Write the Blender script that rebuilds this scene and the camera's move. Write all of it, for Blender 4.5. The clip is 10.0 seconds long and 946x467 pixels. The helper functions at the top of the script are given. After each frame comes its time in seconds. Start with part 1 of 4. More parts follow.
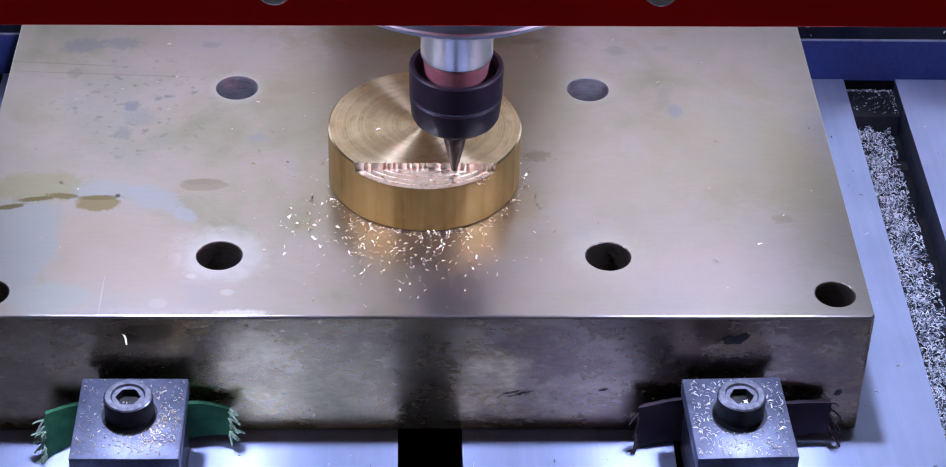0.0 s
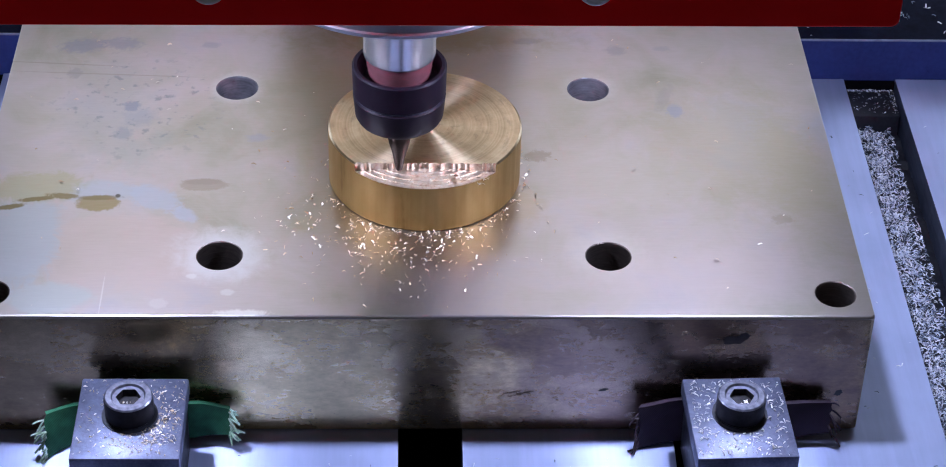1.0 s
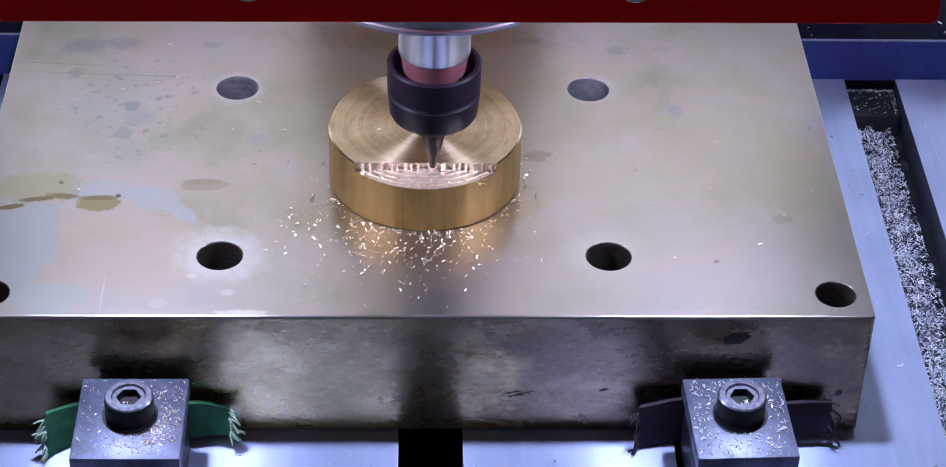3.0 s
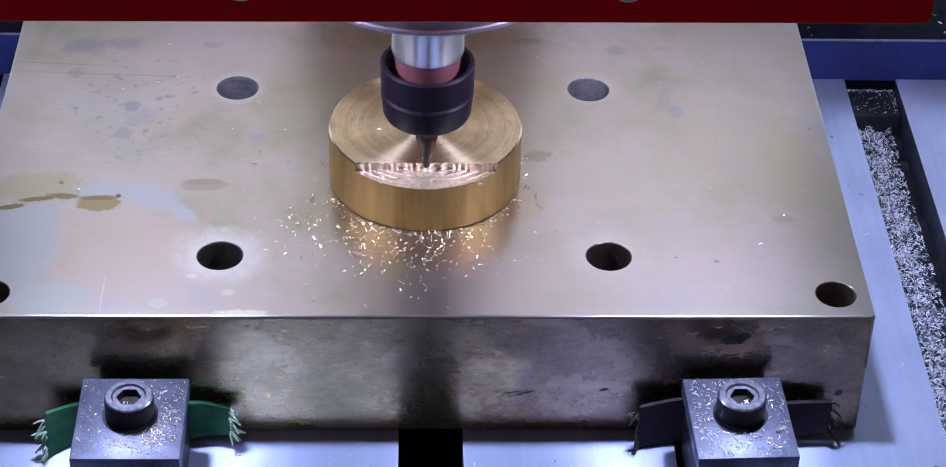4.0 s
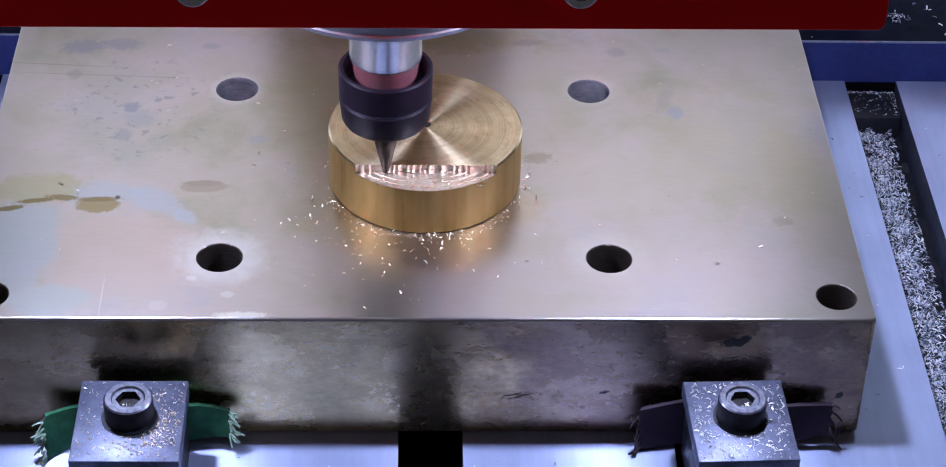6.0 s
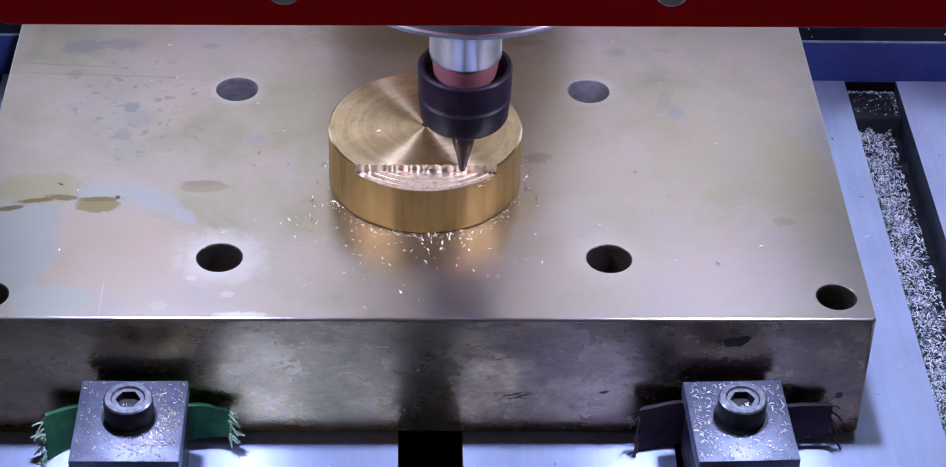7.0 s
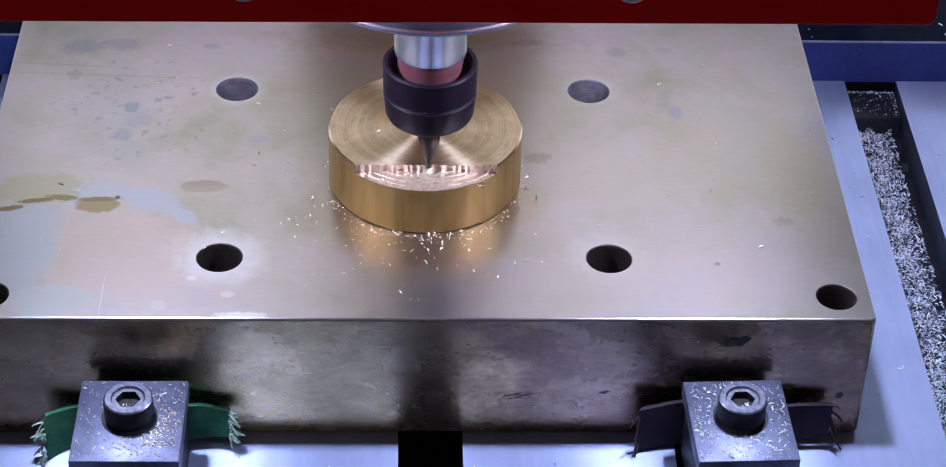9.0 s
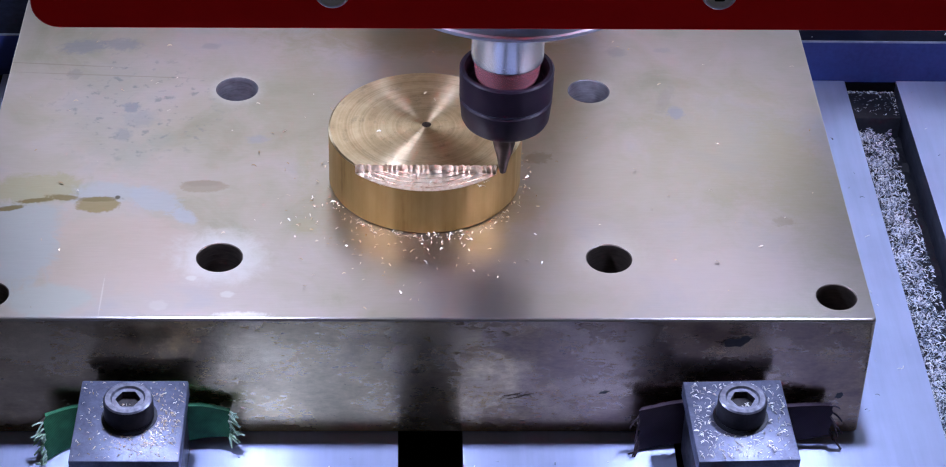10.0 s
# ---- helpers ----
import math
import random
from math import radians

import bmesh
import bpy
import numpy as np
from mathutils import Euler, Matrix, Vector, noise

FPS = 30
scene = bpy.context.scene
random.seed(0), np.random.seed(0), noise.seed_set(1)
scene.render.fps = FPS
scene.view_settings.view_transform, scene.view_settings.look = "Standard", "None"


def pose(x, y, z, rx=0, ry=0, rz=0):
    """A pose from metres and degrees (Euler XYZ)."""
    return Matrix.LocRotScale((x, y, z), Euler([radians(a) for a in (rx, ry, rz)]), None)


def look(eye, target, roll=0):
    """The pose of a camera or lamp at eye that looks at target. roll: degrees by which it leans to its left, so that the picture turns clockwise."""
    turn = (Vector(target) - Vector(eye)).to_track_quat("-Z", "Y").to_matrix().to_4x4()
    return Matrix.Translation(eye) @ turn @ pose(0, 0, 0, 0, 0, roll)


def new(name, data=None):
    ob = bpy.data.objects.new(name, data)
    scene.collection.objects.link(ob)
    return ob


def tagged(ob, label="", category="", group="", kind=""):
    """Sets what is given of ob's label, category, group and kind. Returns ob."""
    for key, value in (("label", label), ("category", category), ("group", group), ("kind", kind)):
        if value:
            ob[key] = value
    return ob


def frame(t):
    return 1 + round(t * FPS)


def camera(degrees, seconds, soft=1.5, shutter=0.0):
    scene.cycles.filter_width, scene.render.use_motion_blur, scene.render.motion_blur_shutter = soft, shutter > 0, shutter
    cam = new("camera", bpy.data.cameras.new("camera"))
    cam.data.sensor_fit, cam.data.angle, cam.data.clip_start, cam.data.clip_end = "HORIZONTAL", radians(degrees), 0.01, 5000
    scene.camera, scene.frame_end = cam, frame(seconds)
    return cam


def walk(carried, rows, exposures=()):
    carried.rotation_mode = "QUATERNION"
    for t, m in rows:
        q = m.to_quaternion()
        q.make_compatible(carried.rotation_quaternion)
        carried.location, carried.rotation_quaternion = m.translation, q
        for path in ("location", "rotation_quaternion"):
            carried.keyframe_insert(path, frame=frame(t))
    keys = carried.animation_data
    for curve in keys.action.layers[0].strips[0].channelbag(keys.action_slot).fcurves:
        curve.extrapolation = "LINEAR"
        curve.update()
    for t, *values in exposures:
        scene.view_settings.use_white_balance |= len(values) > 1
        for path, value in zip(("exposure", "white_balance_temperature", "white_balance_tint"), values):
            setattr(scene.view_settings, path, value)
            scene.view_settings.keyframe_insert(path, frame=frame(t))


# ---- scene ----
cam = camera(24.5, 10.0, soft=1.0)
PATH = [
    (0, (-0.00232, -0.34943, 0.27897), (0.01242, 0.00651, 0.00403), 1.706),
    (4.4, (-0.00233, -0.34942, 0.27900), (0.01229, 0.00650, 0.00404), 1.693),
    (4.9, (-0.00270, -0.34846, 0.27892), (0.01235, 0.00737, 0.00385), 1.799),
    (10, (-0.00270, -0.34846, 0.27892), (0.01235, 0.00737, 0.00385), 1.799),
]
walk(cam, [(t, look(eye, target, roll)) for t, eye, target, roll in PATH])

# ---- light ----
world = bpy.data.worlds.new("workshop")
scene.world = world
world.use_nodes = True
world.node_tree.nodes["Background"].inputs[0].default_value = (1.0, 0.93, 0.90, 1)
world.node_tree.nodes["Background"].inputs[1].default_value = 0.047
LED_POWER = 1500.0
# glow of the panels added on the unseen gantry
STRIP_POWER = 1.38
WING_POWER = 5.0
scene.view_settings.exposure = 0.0

# ---- sizes ----
TOP = 0.0254      # top of the fixture plate
TABLE = -0.0026   # top of the machine table
PUCK = (0.0021, -0.0020)
PUCK_R, PUCK_H = 0.01878, 0.0120
AXIS_Y = -0.0158  # the spindle axis
SPX = -0.00287    # the spindle's x in its rest pose


# ---- mesh helpers ----
def part(name, bm, material, parent=None, label="", smooth=True):
    """Links a bmesh as one mesh object, under parent where one is given."""
    bmesh.ops.recalc_face_normals(bm, faces=bm.faces)
    me = bpy.data.meshes.new(name)
    bm.to_mesh(me)
    bm.free()
    for m in (material if isinstance(material, (list, tuple)) else [material]):
        me.materials.append(m)
    if smooth:
        for p in me.polygons:
            p.use_smooth = True
        me.set_sharp_from_angle(angle=radians(32))
    ob = new(name, me)
    ob.parent = parent
    if label:
        tagged(ob, label)
    return ob


def empty(name, x=0, y=0, z=0):
    ob = new(name)
    ob.empty_display_size = 0.01
    ob.location = (x, y, z)
    return ob


def box(bm, x0, x1, y0, y1, z0, z1, bevel=0.0, seg=2):
    made = bmesh.ops.create_cube(bm, size=1)["verts"]
    for v in made:
        v.co = Vector(((x0 + x1) / 2 + v.co.x * (x1 - x0), (y0 + y1) / 2 + v.co.y * (y1 - y0), (z0 + z1) / 2 + v.co.z * (z1 - z0)))
    if bevel:
        edges = list({e for v in made for e in v.link_edges})
        bmesh.ops.bevel(bm, geom=edges, offset=bevel, segments=seg, profile=0.5, affect="EDGES")
    return bm


def lathe(bm, profile, cx=0.0, cy=0.0, n=96, close=False, mats=None):
    """A body of revolution round the upright axis at (cx, cy); profile rows of radius, z."""
    rings = []
    for r, z in profile:
        if r < 1e-7:
            rings.append([bm.verts.new((cx, cy, z))])
        else:
            rings.append([bm.verts.new((cx + r * math.cos(2 * math.pi * i / n), cy + r * math.sin(2 * math.pi * i / n), z)) for i in range(n)])
    pairs = list(zip(rings, rings[1:])) + ([(rings[-1], rings[0])] if close else [])
    for k, (a, b) in enumerate(pairs):
        for i in range(n):
            j = (i + 1) % n
            if len(a) == 1 and len(b) == 1:
                continue
            if len(a) == 1:
                f = bm.faces.new((a[0], b[i], b[j]))
            elif len(b) == 1:
                f = bm.faces.new((a[i], b[0], a[j]))
            else:
                f = bm.faces.new((a[i], b[i], b[j], a[j]))
            if mats:
                f.material_index = mats[k]
    return bm


def loop_verts(bm, pts, z):
    return [bm.verts.new((x, y, z)) for x, y in pts]


def band(bm, a, b, mat=0):
    for i in range(len(a)):
        j = (i + 1) % len(a)
        bm.faces.new((a[i], a[j], b[j], b[i])).material_index = mat


def ring_edges(bm, vs):
    return [bm.edges.get((vs[i], vs[(i + 1) % len(vs)])) or bm.edges.new((vs[i], vs[(i + 1) % len(vs)])) for i in range(len(vs))]


def fill(bm, loops, mat=0):
    edges = [e for lp in loops for e in ring_edges(bm, lp)]
    made = bmesh.ops.triangle_fill(bm, use_beauty=True, use_dissolve=False, edges=edges)
    for g in made["geom"]:
        if isinstance(g, bmesh.types.BMFace):
            g.material_index = mat


def circle(cx, cy, r, n=48):
    return [(cx + r * math.cos(2 * math.pi * i / n), cy + r * math.sin(2 * math.pi * i / n)) for i in range(n)]


def rounded(x0, x1, y0, y1, r, n=5):
    pts = []
    for cx, cy, a in ((x1 - r, y1 - r, 0), (x0 + r, y1 - r, 90), (x0 + r, y0 + r, 180), (x1 - r, y0 + r, 270)):
        for i in range(n + 1):
            t = radians(a + 90 * i / n)
            pts.append((cx + r * math.cos(t), cy + r * math.sin(t)))
    return pts


# ---- materials ----
class Nodes:
    """Short hand for a node material."""

    def __init__(self, name):
        self.mat = bpy.data.materials.new(name)
        self.mat.use_nodes = True
        self.tree = self.mat.node_tree
        self.bsdf = self.tree.nodes["Principled BSDF"]
        self.coord = self.add("ShaderNodeTexCoord").outputs["Object"]
        self.wobble = {}

    def add(self, kind, operation=""):
        n = self.tree.nodes.new(kind)
        if operation:
            n.operation = operation
        return n

    def link(self, a, b):
        self.tree.links.new(a, b)

    def mapped(self, scale=(1, 1, 1), loc=(0, 0, 0), rot=(0, 0, 0)):
        n = self.add("ShaderNodeMapping")
        n.inputs["Scale"].default_value = scale
        n.inputs["Location"].default_value = loc
        n.inputs["Rotation"].default_value = rot
        self.link(self.coord, n.inputs[0])
        return n.outputs[0]

    def noise(self, scale, detail=4, rough=0.55, vec=None, dist=0.0):
        n = self.add("ShaderNodeTexNoise")
        n.inputs["Scale"].default_value = scale
        n.inputs["Detail"].default_value = detail
        n.inputs["Roughness"].default_value = rough
        n.inputs["Distortion"].default_value = dist
        self.link(vec or self.coord, n.inputs["Vector"])
        return n.outputs["Fac"]

    def ramp(self, fac, stops, interp="LINEAR"):
        n = self.add("ShaderNodeValToRGB")
        n.color_ramp.interpolation = interp
        els = n.color_ramp.elements
        while len(els) < len(stops):
            els.new(0.5)
        for e, (p, c) in zip(els, stops):
            e.position = p
            e.color = (*c, 1) if isinstance(c, (tuple, list)) else (c, c, c, 1)
        self.link(fac, n.inputs[0])
        return n.outputs[0]

    def mix(self, fac, a, b, mode="MIX"):
        n = self.add("ShaderNodeMix")
        n.data_type, n.blend_type = "RGBA", mode
        for k, v in ((0, fac), (6, a), (7, b)):
            if isinstance(v, (int, float)):
                n.inputs[k].default_value = v
            elif isinstance(v, (tuple, list)):
                n.inputs[k].default_value = (*v, 1)
            else:
                self.link(v, n.inputs[k])
        return n.outputs[2]

    def math(self, op, a, b=0.0, c=0.0):
        n = self.add("ShaderNodeMath", operation=op)
        for k, v in enumerate((a, b, c)):
            if isinstance(v, (int, float)):
                n.inputs[k].default_value = v
            else:
                self.link(v, n.inputs[k])
        return n.outputs[0]

    def blob(self, cx, cy, rx, ry, turn=0.0, soft=0.5, ragged=0.5, scale=160):
        """A patch with an uneven rim round (cx, cy) in the thing's own x and y: 1 inside, 0 outside."""
        m = self.add("ShaderNodeMapping")
        m.vector_type = "TEXTURE"
        m.inputs["Location"].default_value = (cx, cy, 0)
        m.inputs["Rotation"].default_value = (0, 0, radians(turn))
        m.inputs["Scale"].default_value = (rx, ry, 1e6)
        self.link(self.coord, m.inputs[0])
        ln = self.add("ShaderNodeVectorMath", operation="LENGTH")
        self.link(m.outputs[0], ln.inputs[0])
        if scale not in self.wobble:
            self.wobble[scale] = self.math("SUBTRACT", self.noise(scale, 7, 0.68, dist=0.6), 0.5)
        wob = self.math("MULTIPLY", self.wobble[scale], ragged * 2.6)
        d = self.math("ADD", ln.outputs["Value"], wob)
        n = self.add("ShaderNodeMapRange")
        n.interpolation_type = "SMOOTHSTEP"
        n.inputs[1].default_value, n.inputs[2].default_value = 1 - soft, 1 + soft
        n.inputs[3].default_value, n.inputs[4].default_value = 1.0, 0.0
        self.link(d, n.inputs[0])
        return n.outputs[0]

    def set(self, **kw):
        for k, v in kw.items():
            s = self.bsdf.inputs[k.replace("_", " ")]
            if isinstance(v, (int, float)):
                s.default_value = v
            elif isinstance(v, (tuple, list)):
                s.default_value = (*v, 1) if len(v) == 3 else v
            else:
                self.link(v, s)
        return self

    def grain_along_x(self, amount):
        """Ground or milled in lines along x: gloss spreads across the lines."""
        n = self.add("ShaderNodeCombineXYZ")
        n.inputs[1].default_value = 1.0
        self.link(n.outputs[0], self.bsdf.inputs["Tangent"])
        self.set(Anisotropic=amount)

    def bump(self, height, strength=0.3, dist=0.0002):
        n = self.add("ShaderNodeBump")
        n.inputs["Strength"].default_value = strength
        n.inputs["Distance"].default_value = dist
        self.link(height, n.inputs["Height"])
        self.link(n.outputs[0], self.bsdf.inputs["Normal"])


def metal(name, dark, light, rough=(0.3, 0.45), scale=60, grain=(1, 1, 1), metallic=1.0, bump=0.1, fine=900, along=0.0, gloss=0.5):
    m = Nodes(name)
    v = m.mapped(grain)
    big = m.noise(scale, 5, 0.6)
    small = m.noise(fine, 3, 0.6, v)
    fac = m.math("ADD", m.math("MULTIPLY", big, 0.65), m.math("MULTIPLY", small, 0.35))
    m.set(Base_Color=m.ramp(fac, [(0.32, dark), (0.68, light)]), Metallic=metallic)
    r = m.ramp(fac, [(0.3, rough[1]), (0.7, rough[0])])
    m.set(Roughness=r)
    if bump:
        m.bump(small, bump, 0.00008)
    m.set(Specular_IOR_Level=gloss)
    if along:
        m.grain_along_x(along)
    return m.mat


MAT = {}


def materials():
    # oxide-tinted fixture plate; some rows below paint reflections into its colour
    m = Nodes("plate_steel")
    big = m.noise(28, 4, 0.55, dist=0.4)
    cloud = m.noise(75, 6, 0.62, m.mapped(loc=(0.3, 0.1, 0)), dist=0.8)
    tone = m.math("ADD", m.math("MULTIPLY", big, 0.62), m.math("MULTIPLY", cloud, 0.38))
    col = m.ramp(tone, [(0.33, (0.34, 0.335, 0.255)), (0.45, (0.435, 0.40, 0.35)), (0.55, (0.475, 0.425, 0.415)), (0.67, (0.415, 0.40, 0.445))])
    for cx, cy, rx, ry, turn, soft, rag, amount, c in (
        (-0.0560, -0.0272, 0.0168, 0.01160, 0, 0.12, 0.25, 0.6, (0.500, 0.410, 0.375)),
        (-0.0434, -0.0307, 0.0101, 0.01105, 0, 0.5, 0.5, 0.3, (0.550, 0.450, 0.430)),
        (-0.0744, -0.0237, 0.0070, 0.01631, 0, 0.2, 0.5, 0.9, (0.400, 0.430, 0.460)),
        (-0.0671, -0.0409, 0.0076, 0.00456, 0, 0.2, 0.5, 0.9, (0.430, 0.455, 0.455)),
        (-0.0610, -0.0080, 0.0087, 0.00337, 0, 0.25, 0.5, 0.75, (0.410, 0.445, 0.500)),
        (-0.0503, -0.0102, 0.0058, 0.00334, -32, 0.25, 0.5, 0.75, (0.410, 0.445, 0.520)),
        (-0.0443, -0.0153, 0.0032, 0.00173, -45, 0.3, 0.5, 0.7, (0.420, 0.460, 0.560)),
        (-0.0733, -0.0069, 0.0091, 0.00480, 8, 0.25, 0.6, 0.75, (0.385, 0.365, 0.225)),
        (-0.0778, -0.0132, 0.0030, 0.00078, 16, 0.3, 0.5, 0.95, (0.170, 0.135, 0.050)),
        (-0.0728, -0.0106, 0.0039, 0.00070, 10, 0.3, 0.6, 0.95, (0.190, 0.150, 0.060)),
        (-0.0677, -0.0096, 0.0032, 0.00088, -6, 0.3, 0.6, 0.9, (0.210, 0.165, 0.070)),
        (-0.0609, -0.0119, 0.0042, 0.00254, 0, 0.14, 0.35, 0.9, (0.290, 0.235, 0.110)),
        (-0.0607, -0.0101, 0.0039, 0.00078, 2, 0.3, 0.4, 0.7, (0.180, 0.145, 0.060)),
        (-0.0573, -0.0095, 0.0005, 0.00059, 0, 0.3, 0.3, 0.9, (0.080, 0.070, 0.050)),
        (-0.0411, -0.0058, 0.0047, 0.00199, 2, 0.14, 0.3, 0.7, (0.330, 0.285, 0.220)),
        (-0.0412, -0.0048, 0.0035, 0.00100, 2, 0.3, 0.4, 0.4, (0.280, 0.245, 0.200)),
        (-0.0700, 0.0439, 0.0046, 0.00262, 6, 0.35, 0.8, 0.7, (0.270, 0.280, 0.320)),
        (-0.0618, 0.0448, 0.0038, 0.00215, -4, 0.35, 0.8, 0.65, (0.280, 0.290, 0.330)),
        (-0.0429, 0.0444, 0.0018, 0.00119, 0, 0.4, 0.6, 0.5, (0.300, 0.300, 0.340)),
        (-0.0706, 0.0333, 0.0015, 0.00183, 0, 0.3, 1.0, 0.5, (0.270, 0.270, 0.260)),
        (-0.0577, 0.0212, 0.0017, 0.00176, 0, 0.3, 0.8, 0.75, (0.220, 0.250, 0.330)),
        (-0.0556, 0.0171, 0.0032, 0.00304, 0, 0.5, 0.9, 0.45, (0.280, 0.310, 0.360)),
        (-0.0583, 0.0116, 0.0017, 0.00191, 0, 0.4, 0.9, 0.6, (0.260, 0.290, 0.330)),
        (-0.0628, 0.0194, 0.0073, 0.01565, 0, 0.6, 0.8, 0.35, (0.330, 0.345, 0.340)),
        (-0.0509, 0.0096, 0.0026, 0.00295, 0, 0.5, 0.8, 0.4, (0.310, 0.340, 0.310)),
        (-0.0555, 0.0041, 0.0036, 0.00498, 0, 0.6, 0.8, 0.4, (0.340, 0.370, 0.340)),
        (-0.0313, 0.0102, 0.0022, 0.00126, 5, 0.4, 0.8, 0.6, (0.330, 0.350, 0.420)),
        (-0.0217, 0.0025, 0.0014, 0.00829, 0, 0.6, 0.8, 0.4, (0.370, 0.380, 0.260)),
        (-0.0209, -0.0185, 0.0023, 0.00228, 0, 0.5, 0.8, 0.4, (0.400, 0.370, 0.220)),
        # paler rings round the four inner holes
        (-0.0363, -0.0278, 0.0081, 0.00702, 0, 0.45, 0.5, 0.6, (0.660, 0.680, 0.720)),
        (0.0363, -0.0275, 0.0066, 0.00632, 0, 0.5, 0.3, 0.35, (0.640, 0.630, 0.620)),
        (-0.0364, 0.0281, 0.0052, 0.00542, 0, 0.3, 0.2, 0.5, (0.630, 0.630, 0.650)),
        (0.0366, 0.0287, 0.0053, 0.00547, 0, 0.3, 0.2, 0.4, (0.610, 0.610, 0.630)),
        (-0.0315, -0.0450, 0.0044, 0.00102, 0, 0.4, 0.7, 0.7, (0.800, 0.790, 0.760)),
        (0.0245, 0.0042, 0.0027, 0.00186, 20, 0.3, 1.0, 0.6, (0.270, 0.230, 0.160)),
        # brassy tints round the disc's foot
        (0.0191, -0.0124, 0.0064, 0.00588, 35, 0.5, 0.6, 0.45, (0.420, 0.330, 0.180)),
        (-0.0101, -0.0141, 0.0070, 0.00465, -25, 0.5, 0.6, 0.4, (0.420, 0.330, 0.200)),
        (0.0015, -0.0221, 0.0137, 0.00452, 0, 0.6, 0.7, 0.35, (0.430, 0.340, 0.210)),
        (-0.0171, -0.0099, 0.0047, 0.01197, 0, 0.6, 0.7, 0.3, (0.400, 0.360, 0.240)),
        (0.0648, 0.0072, 0.0159, 0.01961, 20, 0.6, 0.8, 0.5, (0.385, 0.355, 0.240)),
        (0.0768, -0.0029, 0.0060, 0.02559, 10, 0.6, 0.8, 0.4, (0.400, 0.365, 0.245)),
        (0.0710, -0.0164, 0.0019, 0.00155, 0, 0.3, 0.8, 0.45, (0.310, 0.270, 0.190)),
        (0.0420, -0.0033, 0.0131, 0.01026, 0, 0.6, 0.7, 0.35, (0.470, 0.440, 0.360)),
        (0.0577, -0.0335, 0.0204, 0.00825, 0, 0.6, 0.6, 0.5, (0.560, 0.480, 0.500)),
        (0.0539, 0.0203, 0.0017, 0.00221, 0, 0.3, 0.7, 0.7, (0.320, 0.340, 0.420)),
        (0.0522, 0.0253, 0.0013, 0.00496, -20, 0.4, 0.9, 0.45, (0.340, 0.320, 0.300)),
        (0.0245, 0.0466, 0.0031, 0.00120, 4, 0.3, 0.6, 0.8, (0.240, 0.245, 0.290)),
        (0.0434, 0.0429, 0.0021, 0.00166, 0, 0.4, 0.7, 0.55, (0.300, 0.290, 0.300)),
        (0.0533, 0.0440, 0.0018, 0.00096, 0, 0.4, 0.7, 0.4, (0.320, 0.330, 0.360)),
        # dark washes at the back: the carriage's reflection put into the colour
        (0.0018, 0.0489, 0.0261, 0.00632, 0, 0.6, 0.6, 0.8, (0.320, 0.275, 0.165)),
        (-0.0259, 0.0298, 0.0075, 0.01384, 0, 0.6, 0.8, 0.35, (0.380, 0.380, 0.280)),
        (-0.0572, -0.0397, 0.00014, 0.00564, 0, 0.3, 0.5, 0.5, (0.66, 0.64, 0.63)),
        (-0.0344, -0.0390, 0.00132, 0.00087, 0, 0.3, 0.5, 0.6, (0.62, 0.62, 0.62)),
        (-0.0468, -0.0422, 0.00175, 0.00138, 0, 0.3, 0.5, 0.35, (0.60, 0.59, 0.58)),
        (-0.0413, -0.0343, 0.00089, 0.00071, 0, 0.3, 0.5, 0.6, (0.66, 0.66, 0.66)),
        # two more washes for the dark reflection behind the spindle
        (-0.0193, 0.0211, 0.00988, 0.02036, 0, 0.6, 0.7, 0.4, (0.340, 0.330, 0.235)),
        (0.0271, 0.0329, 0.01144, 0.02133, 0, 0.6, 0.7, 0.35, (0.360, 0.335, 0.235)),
        # purple fringe of the spindle's reflection, painted in place
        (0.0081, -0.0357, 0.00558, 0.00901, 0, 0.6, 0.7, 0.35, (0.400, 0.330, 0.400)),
        (-0.075, 0.0370, 0.013, 0.0002, -4, 0.4, 0.5, 0.6, (0.28, 0.26, 0.22)),
        (-0.064, 0.0330, 0.018, 0.0002, -3, 0.4, 0.5, 0.5, (0.28, 0.26, 0.22)),
    ):
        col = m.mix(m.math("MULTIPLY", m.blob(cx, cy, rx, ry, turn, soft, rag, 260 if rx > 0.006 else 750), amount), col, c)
    spots = m.ramp(m.noise(430, 3, 0.6), [(0.58, 0.0), (0.68, 1.0)])
    near = m.blob(-0.056, 0.022, 0.016, 0.017, 20, 0.5, 0.5, 120)
    col = m.mix(m.math("MULTIPLY", m.math("MULTIPLY", spots, near), 0.7), col, (0.22, 0.25, 0.26))
    brushed = m.noise(300, 4, 0.6, m.mapped((1, 14, 1)))
    col = m.mix(0.05, col, m.ramp(brushed, [(0.3, 0.3), (0.7, 0.75)]))
    m.set(Base_Color=col, Metallic=1.0, Roughness=m.ramp(big, [(0.3, 0.35), (0.7, 0.29)]))
    m.bump(brushed, 0.015, 0.00006)
    m.grain_along_x(0.15)
    MAT["plate_top"] = m.mat

    # ground side of the plate, browned
    m = Nodes("plate_side")
    big = m.noise(45, 5, 0.65, m.mapped((1, 1, 1.6)))
    fine = m.noise(900, 7, 0.75, m.mapped((0.5, 1, 1.2)))
    fac = m.math("ADD", m.math("MULTIPLY", big, 0.68), m.math("MULTIPLY", fine, 0.32))
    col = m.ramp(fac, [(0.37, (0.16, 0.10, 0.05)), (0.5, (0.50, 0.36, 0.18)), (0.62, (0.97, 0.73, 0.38))])
